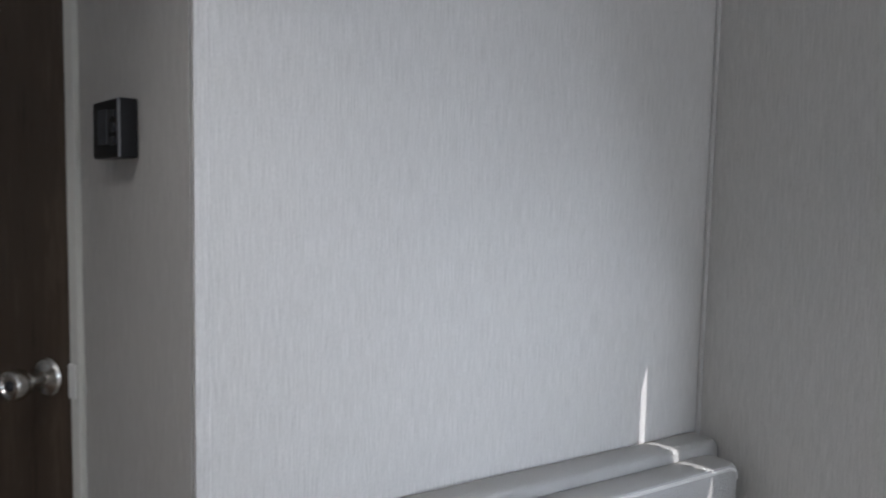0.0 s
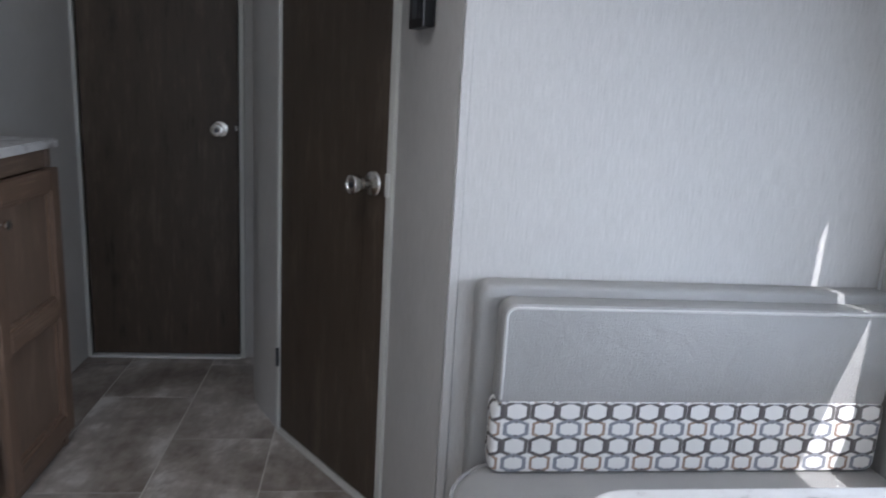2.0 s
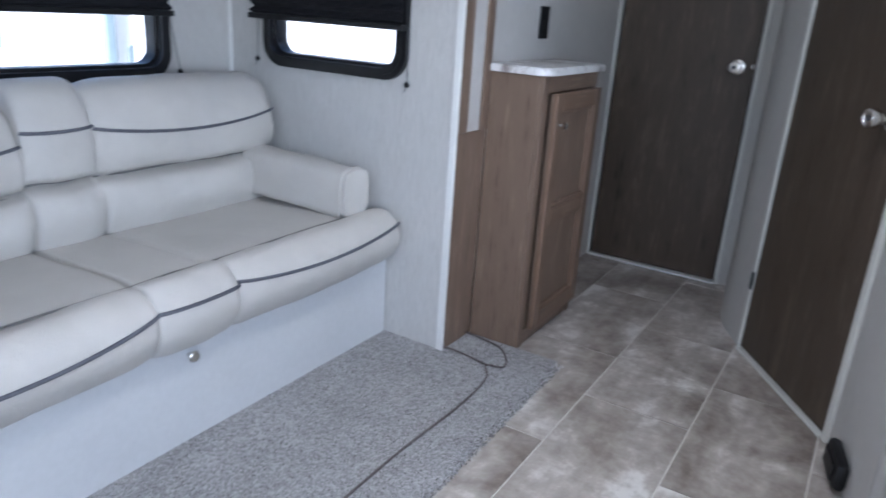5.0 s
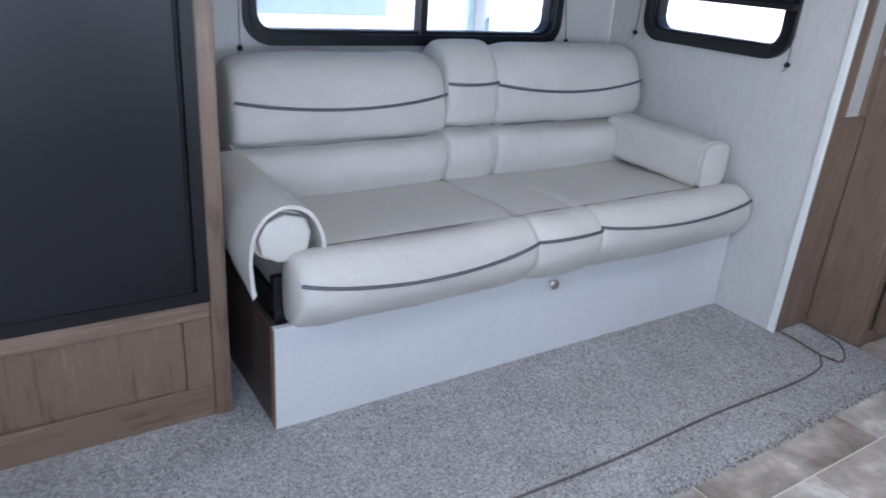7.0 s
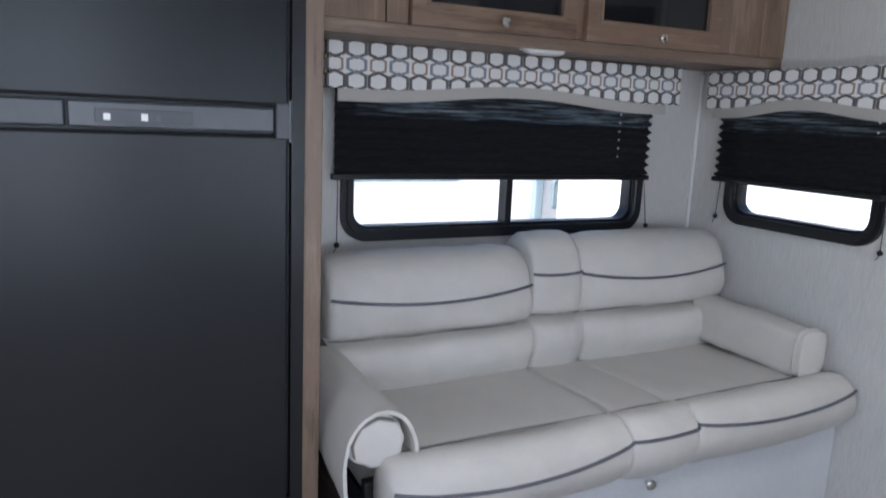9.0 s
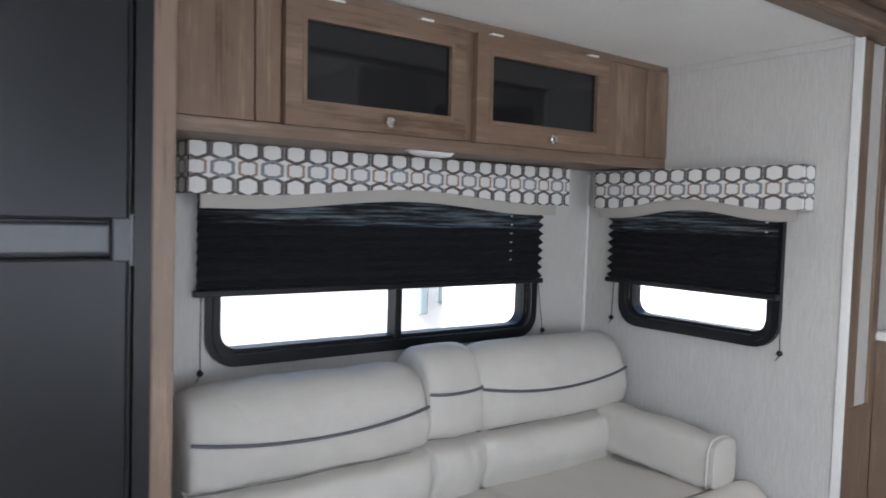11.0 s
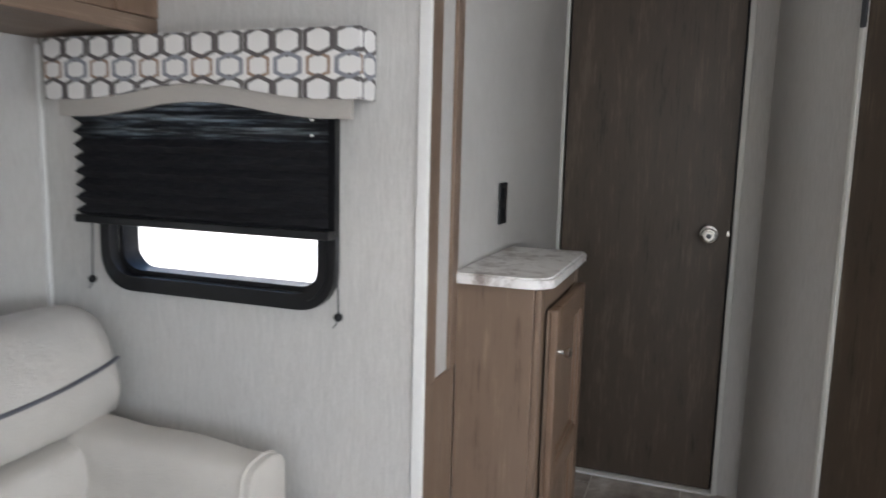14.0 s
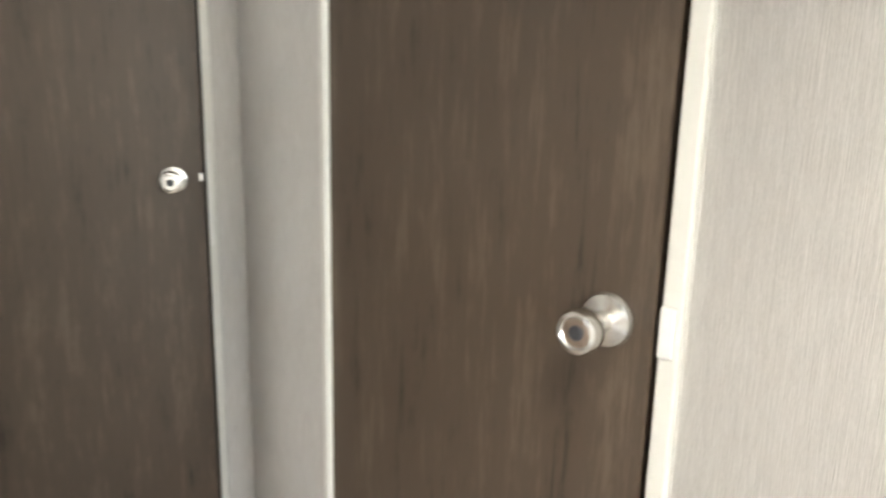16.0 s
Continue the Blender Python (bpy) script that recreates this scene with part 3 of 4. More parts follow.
def pleated_blind(name, axis, at, side, a0, a1, z0, z1, label):
    """A pleated blind: cloth folded in zigzag, with head and bottom rail, pull cords and tensioner balls."""
    ob = thing(name, (at, (a0 + a1) / 2, z0) if axis == "x" else ((a0 + a1) / 2, at, z0), label, "window blind")
    n = 2 * int((z1 - z0) / 0.0142 / 2)
    bm = bmnew()
    rows = []
    for i in range(n + 1):
        z = z0 + (z1 - z0) * i / n
        d = at + side * (0.010 if i % 2 else -0.008)
        grow = 0.0 if i % 2 else -0.009
        cols = []
        for k in range(25):
            a = a0 - grow + (a1 - a0 + 2 * grow) * k / 24
            dz = 0.0015 * math.sin(k * 1.7 + i * 2.3)
            cols.append(bm.verts.new((d, a, z + dz) if axis == "x" else (a, d, z + dz)))
        rows.append(cols)
    split = int(n * 0.52)
    sheer = bmnew()
    top = [[sheer.verts.new(v.co) for v in r] for r in rows[split:]]
    for r, s in zip(top, top[1:]):
        for k in range(24):
            sheer.faces.new((r[k], r[k + 1], s[k + 1], s[k]))
    for r, s in zip(rows[:split + 1], rows[1:split + 1]):
        for k in range(24):
            bm.faces.new((r[k], r[k + 1], s[k + 1], s[k]))
    bmesh.ops.delete(bm, geom=[v for r in rows[split + 1:] for v in r], context="VERTS")
    part("pleated_cloth", bm, BLIND, ob, "black folded cloth")
    part("sheer_cloth", sheer, BLIND_SHEER, ob, "stretched black cloth that lets a little light through")
    hole = a1 - 0.16 if axis == "x" else a1 - 0.035
    for i in range(split - 8 if axis == "x" else split, n):
        if i % 2:
            bm = bmnew()
            z = z0 + (z1 - z0) * i / n
            d = at + side * 0.0118
            box(bm, *((d - 0.0012, d + 0.0012, hole - 0.0035, hole + 0.0035) if axis == "x" else (hole - 0.0035, hole + 0.0035, d - 0.0012, d + 0.0012)), z - 0.0022, z + 0.0022)
            part("lift_cord", bm, EDGE_WHITE, ob)
    d0, d1 = sorted((at - side * 0.012, at + side * 0.014))
    def rail(z, h):
        return boxed(d0, d1, a0 - 0.004, a1 + 0.004, z, z + h, 0.003) if axis == "x" else boxed(a0 - 0.004, a1 + 0.004, d0, d1, z, z + h, 0.003)
    part("bottom_rail", rail(z0 - 0.012, 0.018), BLACK, ob)
    part("head_rail", rail(z1, 0.02), BLACK, ob)
    return ob


def blind_cord(axis, at, a, z0, z1, lean):
    ob = thing("blind_cord", (at, a, z0) if axis == "x" else (a, at, z0), "thin dark blind cord with a small black ball", "cord", "blind cords")
    p = lambda u, z: (at, u, z) if axis == "x" else (u, at, z)
    part("string", tube(bmnew(), [p(a - lean * (z1 - z0) * 0.5, z1), p(a, z0)], 0.0016, 6), GREY_DARK, ob)
    part("tail", tube(bmnew(), [p(a, z0), p(a - 0.004, z0 - 0.014), p(a - 0.012, z0 - 0.024)], 0.0014, 6), GREY_DARK, ob)
    bm = bmnew()
    bmesh.ops.create_icosphere(bm, subdivisions=2, radius=0.0095, matrix=Matrix.Translation(p(a, z0)))
    part("ball", bm, BLACK, ob, "", True)


pleated_blind("pleated_blind", "x", SX + 0.040, 1, -0.208, 1.045, 1.050, 1.415, "black pleated blind half lowered over the sofa window")
pleated_blind("pleated_blind", "y", SY - 0.040, -1, -1.540, -0.890, 1.058, 1.415, "black pleated blind half lowered over the small window")
pleated_blind("pleated_blind", "x", RX - 0.022, -1, -0.33, 0.768, 1.100, 1.64, "black pleated blind half lowered over the dinette window")
blind_cord("x", SX + 0.026, -0.186, 0.832, 1.05, 0.0)
blind_cord("x", SX + 0.026, 1.080, 0.858, 1.05, 0.35)
blind_cord("y", SY - 0.015, -1.538, 0.908, 1.05, -0.1)
blind_cord("y", SY - 0.015, -0.885, 0.884, 1.05, 0.05)


def valance(axis, at, back, a0, a1, zt, label):
    """A box valance: printed cloth over a board with an arched lower edge, and a plain band behind it."""
    ob = thing("valance", (at, (a0 + a1) / 2, zt) if axis == "x" else ((a0 + a1) / 2, at, zt), label, "valance", "window valances")
    w = a1 - a0
    def low(u):
        s = abs(u - 0.5) * 2
        return 0.132 - 0.032 * max(0.0, math.cos(min(1.0, s / 0.80) * math.pi) * 0.5 + 0.5)
    def face(f0, f1, top, bottom, u0, u1):
        bm = bmnew()
        n = 30
        pts = [(a0 + w * (u0 + (u1 - u0) * i / n), bottom(u0 + (u1 - u0) * i / n)) for i in range(n + 1)]
        pts += [(a0 + w * u1, top), (a0 + w * u0, top)]
        prism(bm, pts, f0, f1, axis)
        bm.normal_update()
        return bm
    out = 1 if at > back else -1
    bm = face(at - out * 0.016, at, zt, lambda u: zt - low(u), 0, 1)
    part("printed_face", uv_planar(bm, 1 if axis == "x" else 0, 2, 0.78, 0.0013), FABRIC, ob, "cream cloth printed with interlocking octagon rings")
    part("lower_band", face(at - out * 0.030, at - out * 0.017, zt - 0.05, lambda u: zt - low(u) - 0.036, 0.025, 0.965), BAND, ob, "plain taupe cloth band")
    for e0, e1 in ((a0, a0 + 0.014), (a1 - 0.014, a1)):
        q0, q1 = sorted((back + out * 0.002, at - out * 0.0165))
        bm = boxed(q0, q1, e0, e1, zt - 0.132, zt, 0.002) if axis == "x" else boxed(e0, e1, q0, q1, zt - 0.132, zt, 0.002)
        bm.normal_update()
        part("return", uv_planar(bm, 0 if axis == "x" else 1, 2, 0.78, 0.0013), FABRIC, ob, "printed cloth end")
    q0, q1 = sorted((back + out * 0.002, at - out * 0.018))
    part("top_board", boxed(q0, q1, a0 + 0.015, a1 - 0.015, zt - 0.012, zt - 0.001) if axis == "x" else boxed(a0 + 0.015, a1 - 0.015, q0, q1, zt - 0.012, zt - 0.001), BLACK, ob)
    return ob


sofa_valance = valance("x", -1.570, SX, -0.250, 1.096, 1.447, "cream box valance with grey octagon print over the sofa window")
sofa_valance.rotation_euler.x = 0.010
valance("y", 1.258, SY, -1.592, -0.812, 1.452, "cream box valance with grey octagon print over the small window")

# ---------- wood of the slide-out opening ----------
panel = thing("slide_side_panel", (LX, 1.42, 0), "brown oak-look panel with upright strips beside the slide-out", "wall panel")
part("lower_board", boxed(LX - 0.001, LX + 0.010, SY + 0.006, 1.5165, 0, 0.751, 0.002), WOOD, panel)
part("upright_strip", boxed(LX - 0.001, LX + 0.012, SY + 0.006, 1.392, 0.752, 1.80, 0.002), WOOD, panel)
part("inset_strip", boxed(LX - 0.001, LX + 0.006, 1.393, 1.474, 0.752, 1.80, 0.001), WALL_SOFT, panel, "pale grey inset strip")
part("upright_strip", boxed(LX - 0.001, LX + 0.014, 1.475, 1.5165, 0.752, 1.80, 0.003), WOOD, panel)
beam = thing("slide_fascia", (LX, 0, 1.79), "brown oak-look fascia with moulded edges along the slide-out top", "fascia")
part("fascia_board", boxed(LX - 0.002, LX + 0.055, -1.3, 1.470, 1.803, 2.088, 0.003), WOOD_H, beam)
part("lower_moulding", tube(bmnew(), [(LX + 0.052, -1.3, 1.823), (LX + 0.052, 1.47, 1.823)], 0.014, 12, 0.9), WOOD_H, beam, "", True)
part("crown_moulding", boxed(LX + 0.050, LX + 0.090, -1.3, 1.505, 1.86, 2.088, 0.016, 3), WOOD_H, beam, "", True)


# ---------- overhead cabinet ----------
def glazed_door(cab, y0, y1, z0, z1, x, inset):
    d = part("door", frame_ring(bmnew(), [(y0, z0), (y1, z0), (y1, z1), (y0, z1)], [(y0 + inset, z0 + inset + 0.008), (y1 - inset, z0 + inset + 0.008), (y1 - inset, z1 - inset), (y0 + inset, z1 - inset)], x - 0.020, x, "x"), WOOD_FRAME_H, cab, "brown oak-look frame door")
    part("glass", boxed(x - 0.014, x - 0.010, y0 + inset - 0.004, y1 - inset + 0.004, z0 + inset + 0.004, z1 - inset + 0.004), TINTED, d, "black smoked glass")
    part("handle", lathe(bmnew(), [(0, 0.007), (0.010, 0.006), (0.014, 0.012), (0.022, 0.014), (0.027, 0.010), (0.028, 0.003)], facing((x, (y0 + y1) / 2 + 0.01, z0 + 0.026), (1, 0, 0)), 18), CHROME, d, "round nickel knob", True)
    part("bead", frame_ring(bmnew(), [(y0 + inset - 0.010, z0 + inset - 0.002), (y1 - inset + 0.010, z0 + inset - 0.002), (y1 - inset + 0.010, z1 - inset + 0.010), (y0 + inset - 0.010, z1 - inset + 0.010)], [(y0 + inset, z0 + inset + 0.008), (y1 - inset, z0 + inset + 0.008), (y1 - inset, z1 - inset), (y0 + inset, z1 - inset)], x + 0.0005, x + 0.003, "x"), WOOD_FRAME_H, d)
    return d


CY = -0.421                   # end beside the refrigerator
cab = thing("overhead_cabinet", (SX, 0.44, 1.45), "brown oak-look overhead cabinet with two smoked glass doors above the sofa", "cabinet")
part("body", boxed(SX + 0.001, -1.352, CY, SY - 0.003, 1.452, SZ - 0.002, 0.002), WOOD_H, cab)
part("face_rail", boxed(-1.3515, -1.335, CY, SY - 0.003, 1.446, 1.480, 0.002), WOOD_H, cab)
part("face_rail", boxed(-1.3515, -1.335, CY, SY - 0.003, 1.782, SZ - 0.002, 0.002), WOOD_H, cab)
for y0, y1 in ((CY, -0.176), (0.992, SY - 0.003)):
    part("face_panel", boxed(-1.3515, -1.337, y0, y1, 1.481, 1.781, 0.002), WOOD_FRAME, cab)
part("stile", boxed(-1.3515, -1.332, -0.174, -0.114, 1.481, 1.781, 0.002), WOOD_FRAME, cab)
part("stile", boxed(-1.3515, -1.334, 0.405, 0.455, 1.481, 1.781, 0.002), WOOD_FRAME, cab)
part("stile", boxed(-1.3515, -1.331, 1.21, SY - 0.004, 1.482, 1.780, 0.002), WOOD_FRAME, cab)
glazed_door(cab, -0.112, 0.411, 1.478, 1.775, -1.312, 0.052)
glazed_door(cab, 0.449, 0.990, 1.478, 1.775, -1.312, 0.055)
for y in (0.02, 0.28, 0.52, 0.92):
    part("hinge_cover", boxed(-1.336, -1.310, y - 0.020, y + 0.020, 1.776, 1.782, 0.002), EDGE_WHITE, cab)

puck = thing("cabinet_light", (-1.40, 0.36, 1.452), "oval white light under the overhead cabinet", "lamp")
bm = lathe(bmnew(), [(0.0, 0.075), (0.004, 0.075), (0.012, 0.066), (0.017, 0.045), (0.018, 0.01)], facing((0, 0, 0), (0, 0, -1)), 28)
bm.transform(Matrix.Translation((-1.40, 0.36, 1.4515)) @ Matrix.Diagonal((0.55, 1, 1, 1)))
part("lens", bm, WHITE_PL, puck, "white plastic lens", True)
part("base_ring", boxed(-1.436, -1.364, 0.295, 0.425, 1.4475, 1.4518, 0.002), WHITE_PL, puck)

# the slide-out sags a little towards the refrigerator
cab.rotation_euler.x = 0.014

# ---------- refrigerator ----------
fc = thing("fridge_cabinet", (-1.08, -0.76, 0), "brown oak-look surround with a panelled base round the refrigerator", "cabinet")
part("side_panel", boxed(SX, -1.085, -0.461, -0.424, 0, SZ - 0.002, 0.002), WOOD, fc)
part("front_stile", boxed(-1.0845, -1.066, -0.4625, -0.422, 0, SZ - 0.002, 0.003), WOOD, fc)
part("front_stile", boxed(-1.0845, -1.066, -1.149, -1.076, 0, SZ - 0.002, 0.003), WOOD, fc)
part("side_panel", boxed(SX, -1.085, -1.149, -1.112, 0, SZ - 0.002, 0.002), WOOD, fc)
part("lower_rail", boxed(-1.100, -1.072, -1.075, -0.463, 0.0, 0.098, 0.002), WOOD_H, fc)
part("upper_rail", boxed(-1.100, -1.072, -1.075, -0.463, 0.288, 0.334, 0.002), WOOD_H, fc)
part("base_stile", boxed(-1.100, -1.0725, -0.526, -0.4632, 0.099, 0.287, 0.002), WOOD, fc)
part("base_stile", boxed(-1.100, -1.0725, -1.075, -1.005, 0.099, 0.287, 0.002), WOOD, fc)
part("base_panel", boxed(-1.100, -1.082, -1.004, -0.527, 0.099, 0.287, 0.001), WOOD, fc, "recessed panel")
part("top_rail", boxed(-1.100, -1.072, -1.075, -0.463, 1.70, SZ - 0.002, 0.002), WOOD_H, fc)
fr = thing("refrigerator", (-1.08, -0.76, 0.335), "black two-door refrigerator built into oak-look cabinetry", "refrigerator")
part("casing", boxed(SX + 0.1, -1.09, -1.074, -0.464, 0.336, 1.698), BLACK, fr)
part("frame", frame_ring(bmnew(), [(-1.074, 0.3365), (-0.464, 0.3365), (-0.464, 1.698), (-1.074, 1.698)], [(-1.060, 0.366), (-0.492, 0.366), (-0.492, 1.67), (-1.060, 1.67)], -1.0895, -1.058, "x"), BLACK, fr, "black surround")
part("gasket", boxed(-1.088, -1.064, -1.057, -0.496, 0.372, 1.664), BLACK, fr)
low = part("lower_door", boxed(-1.0635, -1.036, -1.056, -0.504, 0.374, 1.186, 0.006), BLACK_SATIN, fr, "black satin lower door")
up = part("upper_door", boxed(-1.0635, -1.036, -1.056, -0.504, 1.246, 1.662, 0.006), BLACK_SATIN, fr, "black satin freezer door")
strip = part("control_strip", boxed(-1.0635, -1.038, -0.905, -0.533, 1.192, 1.240, 0.004), GREY_MID, fr, "grey control strip between the doors")
part("display", boxed(-1.0385, -1.0365, -0.860, -0.690, 1.200, 1.226, 0.001), GREY_DARK, strip)
part("icon", boxed(-1.0369, -1.0358, -0.846, -0.834, 1.206, 1.218), WHITE_PL, strip)
part("icon", boxed(-1.0369, -1.0358, -0.782, -0.770, 1.206, 1.219), WHITE_PL, strip)
part("icon", boxed(-1.0369, -1.0358, -0.756, -0.748, 1.206, 1.217), GREY_MID, strip)
part("handle_recess", boxed(-1.0635, -1.046, -1.055, -0.908, 1.192, 1.240, 0.004), GREY_DARK, fr)
hg = part("hinge", boxed(-1.0635, -1.034, -0.531, -0.498, 1.178, 1.252, 0.004), GREY_DARK, fr, "dark hinge block")
part("hinge_pin", tube(bmnew(), [(-1.036, -0.501, 1.172), (-1.036, -0.501, 1.258)], 0.004, 8), GREY_MID, hg)

# ---------- sofa ----------
sofa = thing("sofa", (-1.3, 0.49, 0), "cream vinyl jackknife sofa with dark piping on a pale boxed base", "sofa")
part("base_front", boxed(-0.965, -0.944, -0.352, SY - 0.004, 0.004, 0.292, 0.003), VINYL_PLAIN, sofa, "pale grey front panel")
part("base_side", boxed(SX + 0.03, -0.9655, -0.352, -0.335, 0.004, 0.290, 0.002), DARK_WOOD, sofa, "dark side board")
part("base_edge", boxed(-0.9660, -0.9435, -0.3545, -0.3522, 0.004, 0.292), WOOD, sofa)
part("mechanism_rail", boxed(-1.50, -0.985, -0.335, -0.300, 0.27, 0.315, 0.004), BLACK, sofa, "black steel slide rail")
part("mechanism_rail", boxed(-1.02, -0.99, -0.335, -0.275, 0.29, 0.40, 0.004), BLACK, sofa)
part("under_frame", boxed(-1.55, -0.985, -0.29, SY - 0.03, 0.20, 0.31), BLACK, sofa)
part("knob", lathe(bmnew(), [(0, 0.006), (0.012, 0.006), (0.015, 0.013), (0.022, 0.016), (0.027, 0.012), (0.028, 0.003)], facing((-0.944, 0.492, 0.256), (1, 0, 0)), 18), CHROME, sofa, "nickel pull knob", True)

MID0, MID1, SL, SR = 0.386, 0.588, -0.290, 1.300
ROLL0, ROLL1 = 0.368, 0.602
BACK = [(p.x, p.y) for p in spline([(-1.415, 0.430), (-1.385, 0.475), (-1.372, 0.530), (-1.392, 0.585), (-1.455, 0.604), (-1.412, 0.624), (-1.400, 0.690), (-1.412, 0.755), (-1.432, 0.815), (-1.470, 0.856), (-1.520, 0.868), (-1.580, 0.845), (-1.630, 0.760), (-1.640, 0.600), (-1.630, 0.440), (-1.520, 0.420)], 5, True)]


def front_x(profile, z):
    """The outline's foremost x at a height."""
    best = -9.0
    n = len(profile)
    for i in range(n):
        (xa, za), (xb, zb) = profile[i], profile[(i + 1) % n]
        if min(za, zb) <= z <= max(za, zb) and za != zb:
            best = max(best, xa + (xb - xa) * (z - za) / (zb - za))
    return best


def end_scale(v, power=7.0):
    return max(0.0, 1 - abs(v) ** power) ** (1 / 2.6) * 0.16 + 0.84


def back_cushion(name, y0, y1, lift, seed, welt, sag, crease):
    prof = [(x, z + lift * max(0, (z - 0.43) / 0.43)) for x, z in BACK]
    def shape(q, v):
        bulge = 0.012 * (1 - v * v) if q.x > -1.5 else 0
        if q.x > -1.5:
            near = max(0.0, 1 - abs(q.y - 0.604) / 0.07) + max(0.0, 1 - (1 - abs(v)) / 0.22) * 0.8
            bulge += 0.007 * near * noise.noise(Vector((v * (y1 - y0) * 22 + seed, q.y * 9, seed)))
        return Vector((q.x + bulge, q.y - 0.010 * abs(v) ** 5 * (1 if q.y > 0.7 else 0)))
    ob = part(name, loft(bmnew(), prof, y0, y1, 34, 9.0, 0.006, seed, shape), VINYL, sofa, "padded cream vinyl back section", True, 60)
    cen = sum((Vector(p) for p in prof), Vector((0, 0))) / len(prof)
    pts = []
    for i in range(33):
        v = -0.985 + 1.97 * i / 32
        z = welt + sag * v * v
        s = end_scale(v, 9.0)
        x = cen.x + (front_x(prof, z) - cen.x) * s + 0.012 * (1 - v * v) + 0.003
        pts.append((x, (y0 + y1) / 2 + v * (y1 - y0) / 2, z))
    part("piping", tube(bmnew(), pts, 0.0048, 8), PIPING, ob, "dark grey piping", True)
    # thin dark tube along the fold: crease shade put in as colour
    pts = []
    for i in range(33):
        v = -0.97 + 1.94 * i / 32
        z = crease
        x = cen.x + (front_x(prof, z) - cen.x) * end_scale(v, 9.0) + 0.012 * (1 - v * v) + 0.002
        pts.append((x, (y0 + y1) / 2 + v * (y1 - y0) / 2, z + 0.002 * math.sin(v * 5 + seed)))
    part("crease_shade", tube(bmnew(), pts, 0.0030, 6), SEAM_SHADE, ob)
    return ob


back_cushion("back_cushion", SL, MID0 + 0.006, -0.026, 0.3, 0.697, 0.028, 0.590)
back_cushion("back_console", MID0 + 0.002, MID1 - 0.002, 0.016, 4.1, 0.754, 0.004, 0.612)
back_cushion("back_cushion", MID1 - 0.006, 1.262, 0.004, 8.7, 0.720, 0.030, 0.607)

# seat deck: flat panels behind, a padded roll in front
DECK = [(p.x, p.y) for p in spline([(-0.985, 0.300), (-0.962, 0.400), (-0.990, 0.460), (-1.10, 0.466), (-1.28, 0.456), (-1.41, 0.446), (-1.46, 0.40), (-1.46, 0.30), (-1.25, 0.295)], 5, True)]
for y0, y1, sd in ((SL, MID0, 1.0), (MID0, MID1, 2.0), (MID1, SR - 0.03, 3.0)):
    part("seat_panel", loft(bmnew(), DECK, y0, y1, 24, 26.0, 0.003, sd), VINYL, sofa, "flat cream vinyl seat panel", True, 60)
ROLL = [(p.x + 0.012, p.y) for p in spline([(-1.000, 0.290), (-0.960, 0.286), (-0.915, 0.310), (-0.880, 0.370), (-0.885, 0.430), (-0.918, 0.468), (-0.955, 0.480), (-0.996, 0.464), (-1.015, 0.39)], 5, True)]
for y0, y1, sd in ((SL - 0.024, ROLL0 + 0.003, 5.0), (ROLL0 - 0.003, ROLL1 + 0.003, 6.0), (ROLL1 - 0.003, SR, 7.0)):
    wide = y1 - y0 > 0.4
    def shape(q, v):
        return Vector((q.x + (0.010 * (1 - v * v) if q.x > -0.98 else 0), q.y))
    r = part("front_roll", loft(bmnew(), ROLL, y0, y1, 30, 14.0 if wide else 9.0, 0.005, sd, shape), VINYL, sofa, "padded cream vinyl front roll", True, 60)
    cen = sum((Vector(p) for p in ROLL), Vector((0, 0))) / len(ROLL)
    pts = []
    for i in range(31):
        v = -0.99 + 1.98 * i / 30
        z = (0.391 if y0 < 0 else 0.411) + (0.036 if y0 < 0 else 0.026) * v * v if wide else 0.428
        s = end_scale(v, 14.0 if wide else 9.0)
        x = cen.x + (front_x(ROLL, z) - cen.x) * s + 0.010 * (1 - v * v) + 0.002
        pts.append((x, (y0 + y1) / 2 + v * (y1 - y0) / 2, z))
    part("piping", tube(bmnew(), pts, 0.0050, 8), PIPING, r, "dark grey piping", True)
    part("seam", tube(bmnew(), [(-0.984, y0 + 0.01, 0.465), (-0.987, (y0 + y1) / 2, 0.4665), (-0.984, y1 - 0.01, 0.465)], 0.0024, 6), SEAM_SHADE, r)


def arm(bm, prof, x0, x1, seed, drop=0.0):
    """A stuffed arm: an outline in y and z pushed along x."""
    prof = [Vector((p[0], p[1])) for p in prof]
    cen = sum(prof, Vector((0, 0))) / len(prof)
    rings = []
    n = 22
    for i in range(n + 1):
        t = i / n
        v = 2 * t - 1
        s = 0.90 + 0.10 * max(0.0, 1 - abs(v) ** 16) ** 0.4
        ring = []
        for p in prof:
            q = cen + (p - cen) * s
            x = x0 + (x1 - x0) * t
            d = 0.006 * noise.noise(Vector((x * 12 + seed, q.x * 9, q.y * 9)))
            q = q + (p - cen).normalized() * d
            ring.append(bm.verts.new((x, q.x, q.y + drop * (1 - t))))
        rings.append(ring)
    m = len(prof)
    for a, b in zip(rings, rings[1:]):
        for k in range(m):
            bm.faces.new((a[k], a[(k + 1) % m], b[(k + 1) % m], b[k]))
    bm.faces.new(rings[0])
    bm.faces.new(rings[-1])
    bmesh.ops.recalc_face_normals(bm, faces=bm.faces)
    return bm


